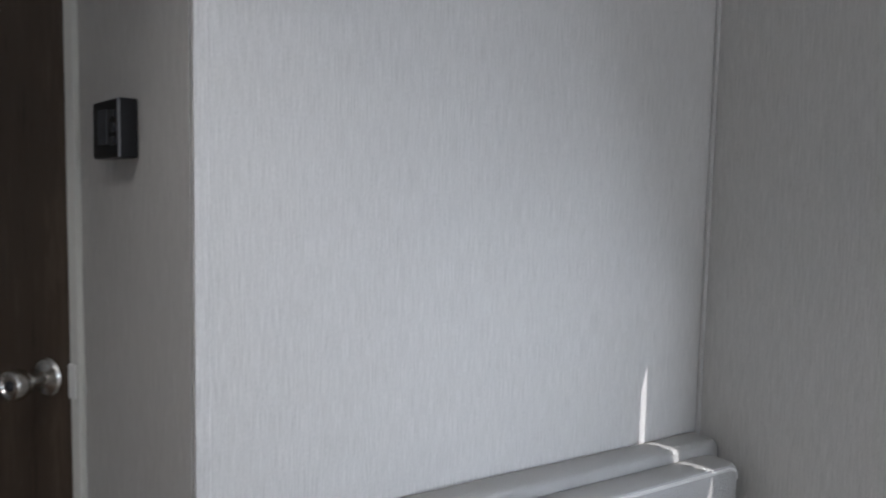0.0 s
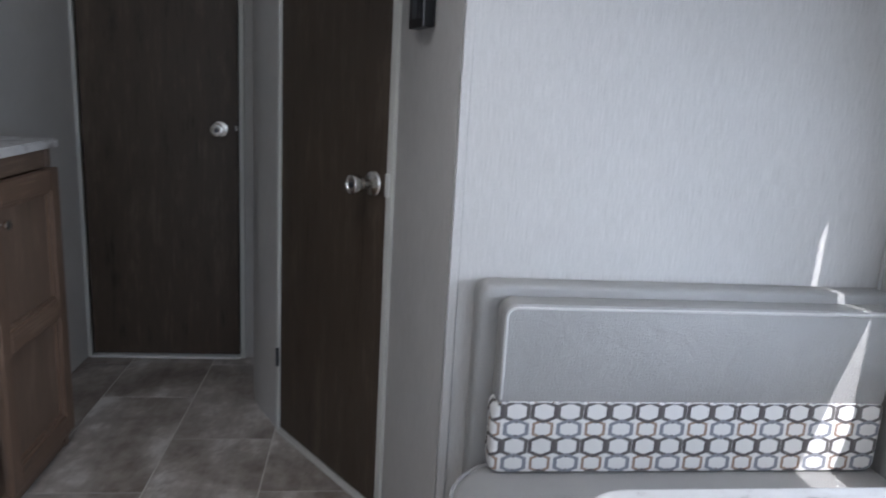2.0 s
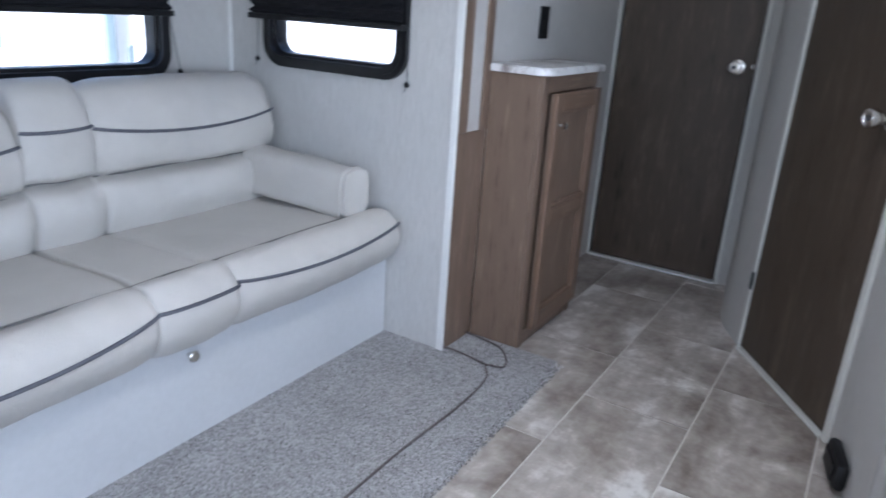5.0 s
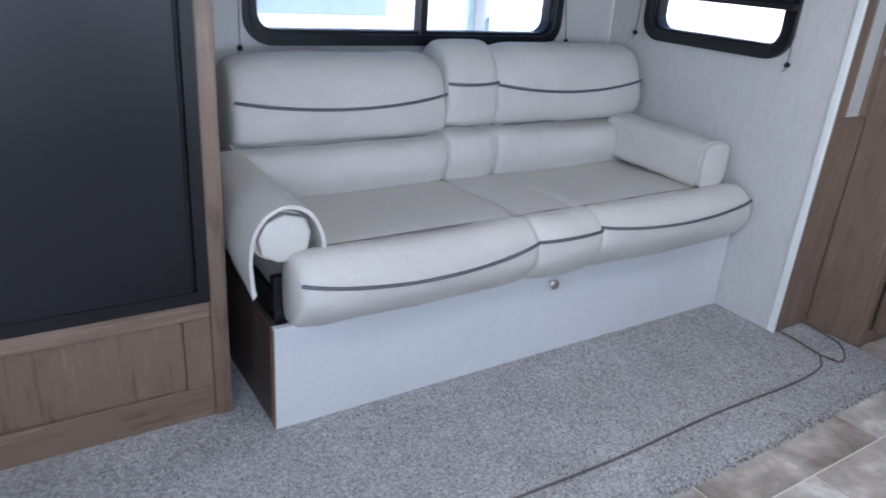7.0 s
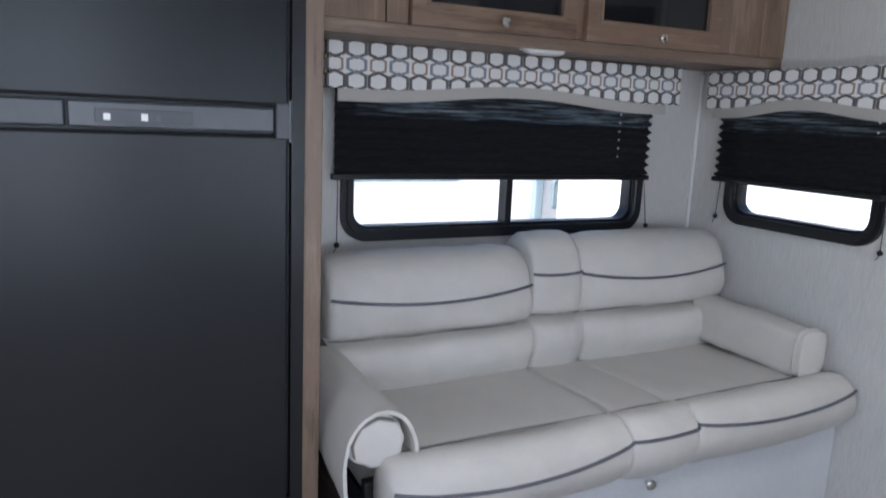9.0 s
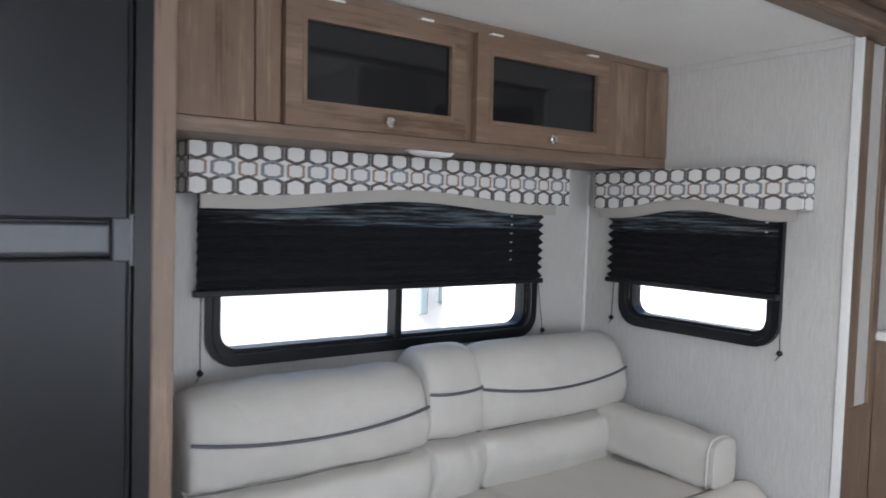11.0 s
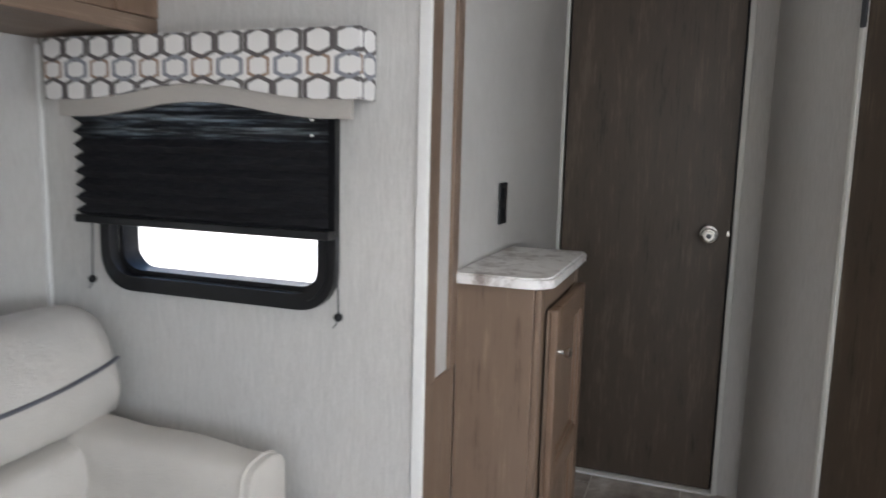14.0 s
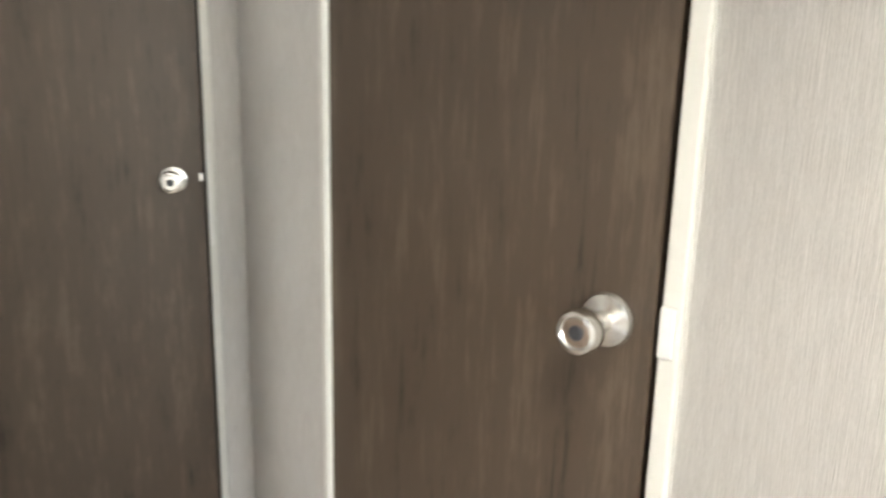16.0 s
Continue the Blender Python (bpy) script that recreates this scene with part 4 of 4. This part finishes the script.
ARM_R = [(1.118 + (p.x - 1.144) * 0.86, p.y - 0.004) for p in spline([(1.152, 0.470), (1.144, 0.520), (1.146, 0.580), (1.160, 0.612), (1.195, 0.624), (1.250, 0.622), (1.284, 0.605), (1.294, 0.560), (1.293, 0.490), (1.240, 0.465)], 5, True)]
ar = part("armrest", arm(bmnew(), ARM_R, -1.43, -0.990, 2.2, 0.012), VINYL, sofa, "padded cream vinyl armrest", True, 60)
part("end_piping", tube(bmnew(), [(-0.987, y, z) for y, z in ARM_R[0:30]], 0.0042, 6), VINYL, ar, "", True)
part("end_cap", arm(bmnew(), [((y - 1.182) * 0.93 + 1.182, (z - 0.541) * 0.93 + 0.541) for y, z in ARM_R], -0.991, -0.966, 5.1), VINYL, ar, "", True, 60)
# the other armrest leans outwards and shows its open wrap
ROUND = [(-0.318 + 0.078 * math.cos(w), 0.510 + 0.068 * math.sin(w)) for w in [2 * math.pi * k / 28 for k in range(28)]]
al = part("armrest", arm(bmnew(), ROUND, -1.43, -0.985, 9.4, 0.004), VINYL, sofa, "padded cream vinyl armrest with loose wrap", True, 60)
HEX = [(-0.316 + 0.066 * math.cos(w) * (1.0 if k % 2 else 0.95), 0.508 + 0.058 * math.sin(w)) for k, w in enumerate([2 * math.pi * (k + 0.3) / 9 for k in range(9)])]
part("end_cap", arm(bmnew(), HEX, -0.985, -0.956, 3.0), VINYL, al, "pale end cap", True, 60)
WRAP = spline([(-0.222, 0.462, 0), (-0.232, 0.520, 0), (-0.262, 0.566, 0), (-0.316, 0.586, 0), (-0.372, 0.560, 0), (-0.400, 0.500, 0), (-0.406, 0.430, 0), (-0.396, 0.368, 0)], 4)
bm = bmnew()
rows = []
for i in range(11):
    t = i / 10
    x = -1.40 + 0.455 * t
    keep = []
    for k, p in enumerate(WRAP):
        f = k / (len(WRAP) - 1)
        lift = 0.006 * (1 - t) if f < 0.7 else 0.006 * (1 - t) + 0.10 * (1 - t) * (f - 0.7) / 0.3
        keep.append((x, p.x + 0.003 * noise.noise(Vector((x * 20, p.x * 20, p.y * 20))), p.y + 0.008 + lift))
    rows.append(keep)
outer = [[bm.verts.new(q) for q in r] for r in rows]
inner = []
for r in rows:
    cy, cz = -0.318, 0.50
    inner.append([bm.verts.new((x, y + (cy - y) * 0.10, z + (cz - z) * 0.10)) for x, y, z in r])
m = len(WRAP)
for i in range(10):
    for k in range(m - 1):
        bm.faces.new((outer[i][k], outer[i][k + 1], outer[i + 1][k + 1], outer[i + 1][k]))
        bm.faces.new((inner[i][k], inner[i + 1][k], inner[i + 1][k + 1], inner[i][k + 1]))
for k in range(m - 1):
    bm.faces.new((outer[10][k], outer[10][k + 1], inner[10][k + 1], inner[10][k]))
    bm.faces.new((outer[0][k], inner[0][k], inner[0][k + 1], outer[0][k + 1]))
for i in range(10):
    bm.faces.new((outer[i][0], outer[i + 1][0], inner[i + 1][0], inner[i][0]))
    bm.faces.new((outer[i][m - 1], inner[i][m - 1], inner[i + 1][m - 1], outer[i + 1][m - 1]))
bmesh.ops.recalc_face_normals(bm, faces=bm.faces)
part("wrap", bm, VINYL, al, "folded cream vinyl wrap hanging over the side", True, 60)

# ---------- hall cabinet ----------
hc = thing("hall_cabinet", (-0.6, 1.75, 0), "narrow brown oak-look cabinet with a two-panel door", "cabinet")
part("body", boxed(LX + 0.011, -0.523, 1.5175, 1.985, 0, 0.939, 0.002), WOOD, hc)
part("corner_stile", boxed(-0.5225, -0.507, 1.517, 1.560, 0, 0.939, 0.004), WOOD, hc)
part("corner_stile", boxed(-0.5225, -0.507, 1.955, 1.985, 0.0, 0.939, 0.003), WOOD, hc)
part("top_rail", boxed(-0.5225, -0.509, 1.561, 1.954, 0.885, 0.939, 0.002), WOOD_H, hc)
part("toe_rail", boxed(-0.5225, -0.513, 1.561, 1.954, 0.0, 0.055, 0.002), WOOD_H, hc)
hd = part("door", boxed(-0.506, -0.500, 1.580, 1.970, 0.062, 0.882), WOOD, hc, "two-panel door")
for y0, y1, z0, z1, mt in ((1.578, 1.630, 0.060, 0.884, WOOD_FRAME), (1.920, 1.972, 0.060, 0.884, WOOD_FRAME), (1.6305, 1.9195, 0.060, 0.125, WOOD_FRAME_H), (1.6305, 1.9195, 0.822, 0.884, WOOD_FRAME_H), (1.6305, 1.9195, 0.440, 0.500, WOOD_FRAME_H)):
    part("door_rail", boxed(-0.4998, -0.482, y0, y1, z0, z1, 0.004), mt, hd)
for z0, z1 in ((0.1255, 0.4395), (0.5005, 0.8215)):
    part("panel_bead", frame_ring(bmnew(), [(1.631, z0), (1.919, z0), (1.919, z1), (1.631, z1)], [(1.640, z0 + 0.009), (1.910, z0 + 0.009), (1.910, z1 - 0.009), (1.640, z1 - 0.009)], -0.4998, -0.490, "x"), WOOD_FRAME, hd)
part("handle", lathe(bmnew(), [(0, 0.006), (0.012, 0.005), (0.018, 0.011), (0.026, 0.013), (0.030, 0.008)], facing((-0.482, 1.606, 0.785), (1, 0, 0)), 16), CHROME, hd, "nickel knob", True)
worktop = thing("worktop", (-0.6, 1.75, 0.94), "pale marble-look laminate top on the hall cabinet", "worktop")
bm = bmnew()
r = 0.06
out = [(LX + 0.001, 1.507), (LX + 0.001, 2.003), (-0.488 - 0.02, 2.003)]
out += [(-0.488 - 0.02 + 0.02 * math.sin(a), 2.003 - 0.02 + 0.02 * math.cos(a)) for a in [radians(x) for x in range(15, 91, 15)]]
out += [(-0.488 - r + r * math.cos(a), 1.507 + r - r * math.sin(a)) for a in [radians(x) for x in range(0, 91, 9)]]
prism(bm, out, 0.940, 0.964)
bmesh.ops.bevel(bm, geom=[e for e in bm.edges if abs(e.verts[0].co.z - e.verts[1].co.z) < 0.001], offset=0.005, segments=2, affect="EDGES")
part("slab", bm, MARBLE, worktop, "", True, 50)
part("edge_band", frame_ring(bmnew(), [(x + (0.0015 if x > LX + 0.01 else 0), y + (0.0015 if y > 1.9 else -0.0015)) for x, y in out], [(x * 0.98 + LX * 0.02, y * 0.98 + 1.755 * 0.02) for x, y in out], 0.941, 0.9600, "z"), MARBLE, worktop, "pale edge band", True, 50)

socket = thing("wall_outlet", (LX, 1.905, 1.035), "flat black electrical outlet on the hall wall", "outlet")
part("plate", boxed(LX + 0.0005, LX + 0.007, 1.868, 1.942, 1.036, 1.148, 0.003), BLACK, socket)
for z in (1.066, 1.116):
    part("receptacle", boxed(LX + 0.0075, LX + 0.0095, 1.890, 1.920, z - 0.017, z + 0.017, 0.002), BLACK, socket)


# ---------- thermostat and floor-level box on the bathroom wall ----------
TA = Vector((C0[0] - C1[0], C0[1] - C1[1], 0)).normalized()
NA = Vector((TA.y, -TA.x, 0))
if NA.x > 0:
    NA = -NA
MA = Matrix(((TA.x, NA.x, 0, C1[0]), (TA.y, NA.y, 0, C1[1]), (0, 0, 1, 0), (0, 0, 0, 1)))


def on_bath(bm):
    bm.transform(MA)
    bmesh.ops.recalc_face_normals(bm, faces=bm.faces)
    return bm


th = thing("thermostat", MA @ Vector((0.22, 0, 1.33)), "black wall thermostat with a small grey display", "thermostat")
part("case", on_bath(boxed(0.150, 0.262, 0.001, 0.026, 1.291, 1.371, 0.003)), BLACK, th)
part("display", on_bath(boxed(0.176, 0.216, 0.0262, 0.0272, 1.310, 1.358, 0.001)), GREY_MID, th)
part("bezel_glint", on_bath(boxed(0.257, 0.2625, 0.0245, 0.0270, 1.292, 1.370, 0.001)), GREY_PALE, th, "pale front edge with its glint put in the colour")
for z in (1.314, 1.332, 1.350):
    part("button", on_bath(boxed(0.232, 0.246, 0.0262, 0.0280, z - 0.006, z + 0.006, 0.002)), GREY_DARK, th)
bx = thing("low_outlet_box", MA @ Vector((0.22, 0, 0.03)), "small black outlet cover low on the grey wall", "outlet")
part("cover", on_bath(boxed(0.118, 0.272, 0.001, 0.036, 0.018, 0.098, 0.016)), BLACK, bx, "", True)
part("flap", on_bath(boxed(0.142, 0.248, 0.0365, 0.041, 0.034, 0.084, 0.003)), BLACK, bx)

# ---------- dinette ----------
bench = thing("dinette_bench", (1.0, 0.85, 0), "grey vinyl dinette bench with a printed lumbar band", "bench")
part("base", boxed(0.640, RX - 0.004, 0.640, 1.135, 0, 0.315, 0.004), WOOD, bench, "brown oak-look bench box")


def slab(bm, pts, z0, z1, r, wob=0.002):
    """A cushion slab: an outline with rounded upper and lower edges."""
    n = len(pts)
    cx, cy = sum(p[0] for p in pts) / n, sum(p[1] for p in pts) / n
    rows = []
    for k in range(11):
        a = radians(-90 + 18 * k)
        ins = r * (1 - math.cos(a))
        z = (z0 + r + r * math.sin(a)) if k < 5 else ((z1 - r + r * math.sin(a)) if k > 5 else (z0 + z1) / 2)
        ring = []
        for x, y in pts:
            d = math.hypot(x - cx, y - cy)
            ring.append(bm.verts.new((x + (cx - x) / d * ins, y + (cy - y) / d * ins, z + wob * noise.noise(Vector((x * 9, y * 9, z * 9))))))
        rows.append(ring)
    for a, b in zip(rows, rows[1:]):
        for i in range(n):
            bm.faces.new((a[i], a[(i + 1) % n], b[(i + 1) % n], b[i]))
    bm.faces.new(rows[0])
    bm.faces.new(rows[-1])
    bmesh.ops.recalc_face_normals(bm, faces=bm.faces)
    return bm


def outline(x0, x1, y0, y1, radii, n=8):
    pts = []
    for cx, cy, s, r in ((x1, y1, 0, radii[0]), (x0, y1, 90, radii[1]), (x0, y0, 180, radii[2]), (x1, y0, 270, radii[3])):
        for i in range(n + 1):
            w = radians(s + 90 * i / n)
            ox = cx - r if s in (0, 270) else cx + r
            oy = cy - r if s in (0, 90) else cy + r
            pts.append((ox + r * math.cos(w), oy + r * math.sin(w)))
    return pts


seat_out = outline(0.568, RX - 0.006, 0.600, 1.090, (0.03, 0.16, 0.045, 0.03))
st = part("seat_cushion", slab(bmnew(), seat_out, 0.318, 0.452, 0.022), VINYL_GREY, bench, "grey vinyl seat cushion", True, 60)
part("piping", tube(bmnew(), [(x + 0.004, y, 0.446) for x, y in seat_out[8:30]], 0.0042, 6), VINYL_GREY, st, "grey vinyl welt", True)


def upright(bm, x0, x1, z0, z1, y0, y1, r):
    """A cushion standing on edge, its outline in x and z."""
    slab(bm, outline(x0, x1, z0, z1, (0.018, 0.026, 0.018, 0.018)), 0, y1 - y0, r)
    bm.transform(Matrix(((1, 0, 0, 0), (0, 0, -1, y1), (0, 1, 0, 0), (0, 0, 0, 1))))
    bmesh.ops.recalc_face_normals(bm, faces=bm.faces)
    return bm


part("rear_pad", upright(bmnew(), 0.622, RX - 0.008, 0.30, 0.817, 1.085, C0[1] - 0.002, 0.016), VINYL_GREY, bench, "grey vinyl rear pad", True, 60)
bc = part("back_cushion", upright(bmnew(), 0.660, RX - 0.030, 0.592, 0.797, 1.028, 1.083, 0.012), VINYL_GREY, bench, "smooth grey vinyl back cushion", True, 60)
bm = upright(bmnew(), 0.654, RX - 0.028, 0.456, 0.604, 1.025, 1.083, 0.012)
bm.normal_update()
part("printed_band", uv_planar(bm, 0, 2, 1.0, 0.028), FABRIC, bench, "cream cloth band with octagon print", True, 60)
ring = outline(0.668, RX - 0.038, 0.60, 0.789, (0.02, 0.02, 0.01, 0.01))
part("piping", tube(bmnew(), [(x, 1.0285, z) for x, z in ring[0:20]], 0.0034, 6), WELT, bc, "pale grey vinyl welt", True)

table = thing("dinette_table", (1.05, 0.1, 0), "pale marble-look dinette table with a scalloped edge band", "table")
bm = slab(bmnew(), outline(0.632, RX - 0.01, -0.27, 0.482, (0.03, 0.055, 0.055, 0.03)), 0.728, 0.762, 0.008, 0.0)
part("tabletop", bm, MARBLE, table, "", True, 60)
part("leg", lathe(bmnew(), [(0, 0.14), (0.02, 0.13), (0.03, 0.035), (0.70, 0.035), (0.712, 0.10), (0.727, 0.10)], Matrix.Translation((1.05, 0.12, 0.0)), 20), CHROME, table, "steel pedestal", True)

# ---------- carpet and cord ----------
carpet = structure("carpet", bmnew(), CARPET, "grey speckled cut-pile carpet in the slide-out")
bm = bmnew()
rnd = random.Random(4)
edge = []
NE = 150
for i in range(NE + 1):
    y = BY + 0.02 + (1.508 - BY - 0.02) * i / NE
    x = -0.325 + 0.006 * math.sin(y * 3.1) + rnd.uniform(-0.005, 0.006) - 0.02 * max(0, (y - 1.44) / 0.07)
    edge.append((x, y))
inner_x = [-0.345, -0.40, -0.50, -0.6, LX + 0.012]
tops = []
for x, y in edge:
    row = [bm.verts.new((x, y, 0.001)), bm.verts.new((x - 0.005, y, 0.010))]
    for xi in inner_x:
        row.append(bm.verts.new((xi, y, 0.012 + 0.0015 * noise.noise(Vector((xi * 30, y * 30, 0))))))
    tops.append(row)
for a, b in zip(tops, tops[1:]):
    for k in range(len(a) - 1):
        bm.faces.new((a[k], b[k], b[k + 1], a[k + 1]))
box(bm, SX, LX + 0.0125, -1.15, SY - 0.001, 0.0, 0.012)
bmesh.ops.recalc_face_normals(bm, faces=bm.faces)
bm.to_mesh(carpet.data)
bm.free()

# pile: short tufts standing on the carpet
bm_v, bm_f = [], []
rnd = random.Random(11)


def tuft(x, y, z, h, w):
    i = len(bm_v)
    a = rnd.uniform(0, 6.28)
    lx, ly = rnd.uniform(-0.004, 0.004), rnd.uniform(-0.004, 0.004)
    for k in range(3):
        bm_v.append((x + w * math.cos(a + 2.094 * k), y + w * math.sin(a + 2.094 * k), z))
    bm_v.append((x + lx, y + ly, z + h))
    bm_f.extend(((i, i + 1, i + 3), (i + 1, i + 2, i + 3), (i + 2, i, i + 3)))


for _ in range(42000):
    x, y = rnd.uniform(-1.06, -0.322), rnd.uniform(-0.75, 1.505)
    if x < LX + 0.02 and y > SY - 0.01 or (x < -0.955 and y > -0.36):
        continue
    if LX < x < -0.515 and y > 1.5:
        continue
    tuft(x, y, 0.010, rnd.uniform(0.003, 0.008), rnd.uniform(0.0015, 0.0035))
for i in range(900):
    y = rnd.uniform(-0.7, 1.505)
    tuft(-0.322 + 0.006 * math.sin(y * 3.1) + rnd.uniform(-0.006, 0.006), y, 0.002, rnd.uniform(0.004, 0.011), 0.003)
me = bpy.data.meshes.new("carpet_pile")
me.from_pydata(bm_v, [], bm_f)


def pile_mat():
    m = Mat("carpet_pile", 0.95, 0, 0.1)
    g = m.nt.nodes.new("ShaderNodeNewGeometry")
    f = Sock(m.nt, g.outputs["Random Per Island"])
    m.color(m.ramp(f, [(0.1, (0.12, 0.11, 0.105)), (0.45, (0.31, 0.295, 0.285)), (0.9, (0.56, 0.545, 0.53))]))
    return m.m


me.materials.append(pile_mat())
pile = new("carpet_pile", me)
tagged(pile, "grey and white speckled carpet tufts", "carpet", kind="stuff")

cord = thing("cord", (-0.47, 1.0, 0.015), "thin brown cord lying loose across the carpet", "cord")
line = spline([(-0.70, 1.49, 0.020), (-0.60, 1.478, 0.019), (-0.535, 1.455, 0.019), (-0.485, 1.395, 0.019), (-0.470, 1.340, 0.019), (-0.520, 1.318, 0.019), (-0.478, 1.24, 0.019), (-0.462, 1.06, 0.019), (-0.470, 0.80, 0.019), (-0.468, 0.60, 0.019), (-0.46, 0.30, 0.019), (-0.47, -0.2, 0.019), (-0.46, -0.9, 0.019)], 10)
part("wire", tube(bmnew(), line, 0.0034, 8), CARPET_DARK, cord, "", True)
spur = spline([(-0.700, 1.345, 0.019), (-0.62, 1.340, 0.019), (-0.525, 1.322, 0.019)], 6)
part("wire", tube(bmnew(), spur, 0.0035, 8), CARPET_DARK, cord, "", True)

# bodies for the two added ceiling fill lamps, never in view
GLOW = Mat("lamp_lens", 0.5).color((0.9, 0.88, 0.84))
GLOW.b.inputs["Emission Color"].default_value = (1, 0.95, 0.87, 1)
GLOW.b.inputs["Emission Strength"].default_value = 0.9
for lx, ly in ((0.10, 0.55), (0.60, -1.30)):
    cl = thing("added_ceiling_lamp", (lx, ly, CZ), "added round white surface-mounted ceiling lamp, lit, out of view", "lamp", "ceiling lamps")
    part("rim", lathe(bmnew(), [(0.0, 0.15), (0.012, 0.15), (0.022, 0.135), (0.022, 0.118), (0.0, 0.118)], facing((lx, ly, CZ - 0.001), (0, 0, -1)), 28), WHITE_PL, cl, "", True)
    part("lens", lathe(bmnew(), [(0.004, 0.116), (0.014, 0.112), (0.022, 0.08), (0.025, 0.01)], facing((lx, ly, CZ - 0.001), (0, 0, -1)), 28), GLOW.m, cl, "glowing white lens", True)

# ---------- outside ----------
tagged(part("ground", boxed(-400, 400, -400, 400, -0.75, -0.70), GRAVEL), "pale gravel ground", "ground", kind="structure")
tr = thing("trailer", (-9, 2, -0.7), "white parked trailer with blue-grey windows, outside across the gravel", "trailer")
part("body", boxed(-12.0, -9.0, -7.0, 9.5, -0.698, 2.4, 0.05, 3), PANEL_OUT, tr, "", True)
part("window", boxed(-8.998, -8.97, 1.3, 4.2, 0.30, 0.62, 0.012), BLUE_OUT, tr, "blue-grey window strip")
part("downpipe", boxed(-8.998, -8.90, 5.55, 5.72, -0.3, 1.6, 0.03), BLUE_OUT, tr)
part("hatch", boxed(-8.998, -8.96, 5.95, 6.20, -0.15, 0.32, 0.05), BLUE_OUT, tr)
part("hatch", boxed(-8.998, -8.96, 6.45, 6.80, -0.05, 0.30, 0.03), BLUE_OUT, tr)
part("window", boxed(-8.998, -8.97, -2.8, -0.2, 0.0, 0.28, 0.012), BLUE_OUT, tr, "blue-grey window strip")
for y in (-5.6, -4.8):
    part("wheel", lathe(bmnew(), [(0, 0.30), (0.02, 0.34), (0.18, 0.34), (0.20, 0.30)], facing((-9.15, y, -0.36), (1, 0, 0)), 20), GREY_DARK, tr)

# made-up sunlit white body, hides the shaded ground beyond the small window
far = thing("trailer", (-4, 6.9, -0.7), "added white trailer body that fills the small window's view", "trailer")
part("body", boxed(-9.0 + 0.6, 1.5, 5.6, 8.2, -0.698, 2.4, 0.05, 3), PANEL_OUT, far, "", True)
part("hatch", boxed(-3.3, -2.95, 5.575, 5.602, -0.05, 0.22, 0.01), BLUE_OUT, far)

# ---------- floor tiles ----------
TW, TL, GAP = 0.3245, 0.6235, 0.0045
TILE_MESHES = {}


def tile_mesh(length):
    """One tile, whole or cut to length at the end walls."""
    key = round(length, 4)
    if key not in TILE_MESHES:
        bm = boxed(-TW / 2 + GAP / 2, TW / 2 - GAP / 2, -length / 2 + GAP / 2, length / 2 - GAP / 2, -0.0022, 0.0, 0.0008, 1)
        me = bpy.data.meshes.new("tile")
        bm.to_mesh(me)
        bm.free()
        me.materials.append(TILE)
        TILE_MESHES[key] = me
    return TILE_MESHES[key]


for c in range(-2, 5):
    x = -0.036 + c * TW
    for k in range(-7, 4):
        y = 1.694 + k * TL + (0.0 if c % 2 == 0 else TL / 2)
        y0, y1 = max(y - TL / 2, BY), min(y + TL / 2, EY + 0.04)
        if y1 - y0 < 0.03:
            continue
        ob = new("tile", tile_mesh(y1 - y0))
        ob.location = (x, (y0 + y1) / 2, 0)
        ob.parent = FLOOR
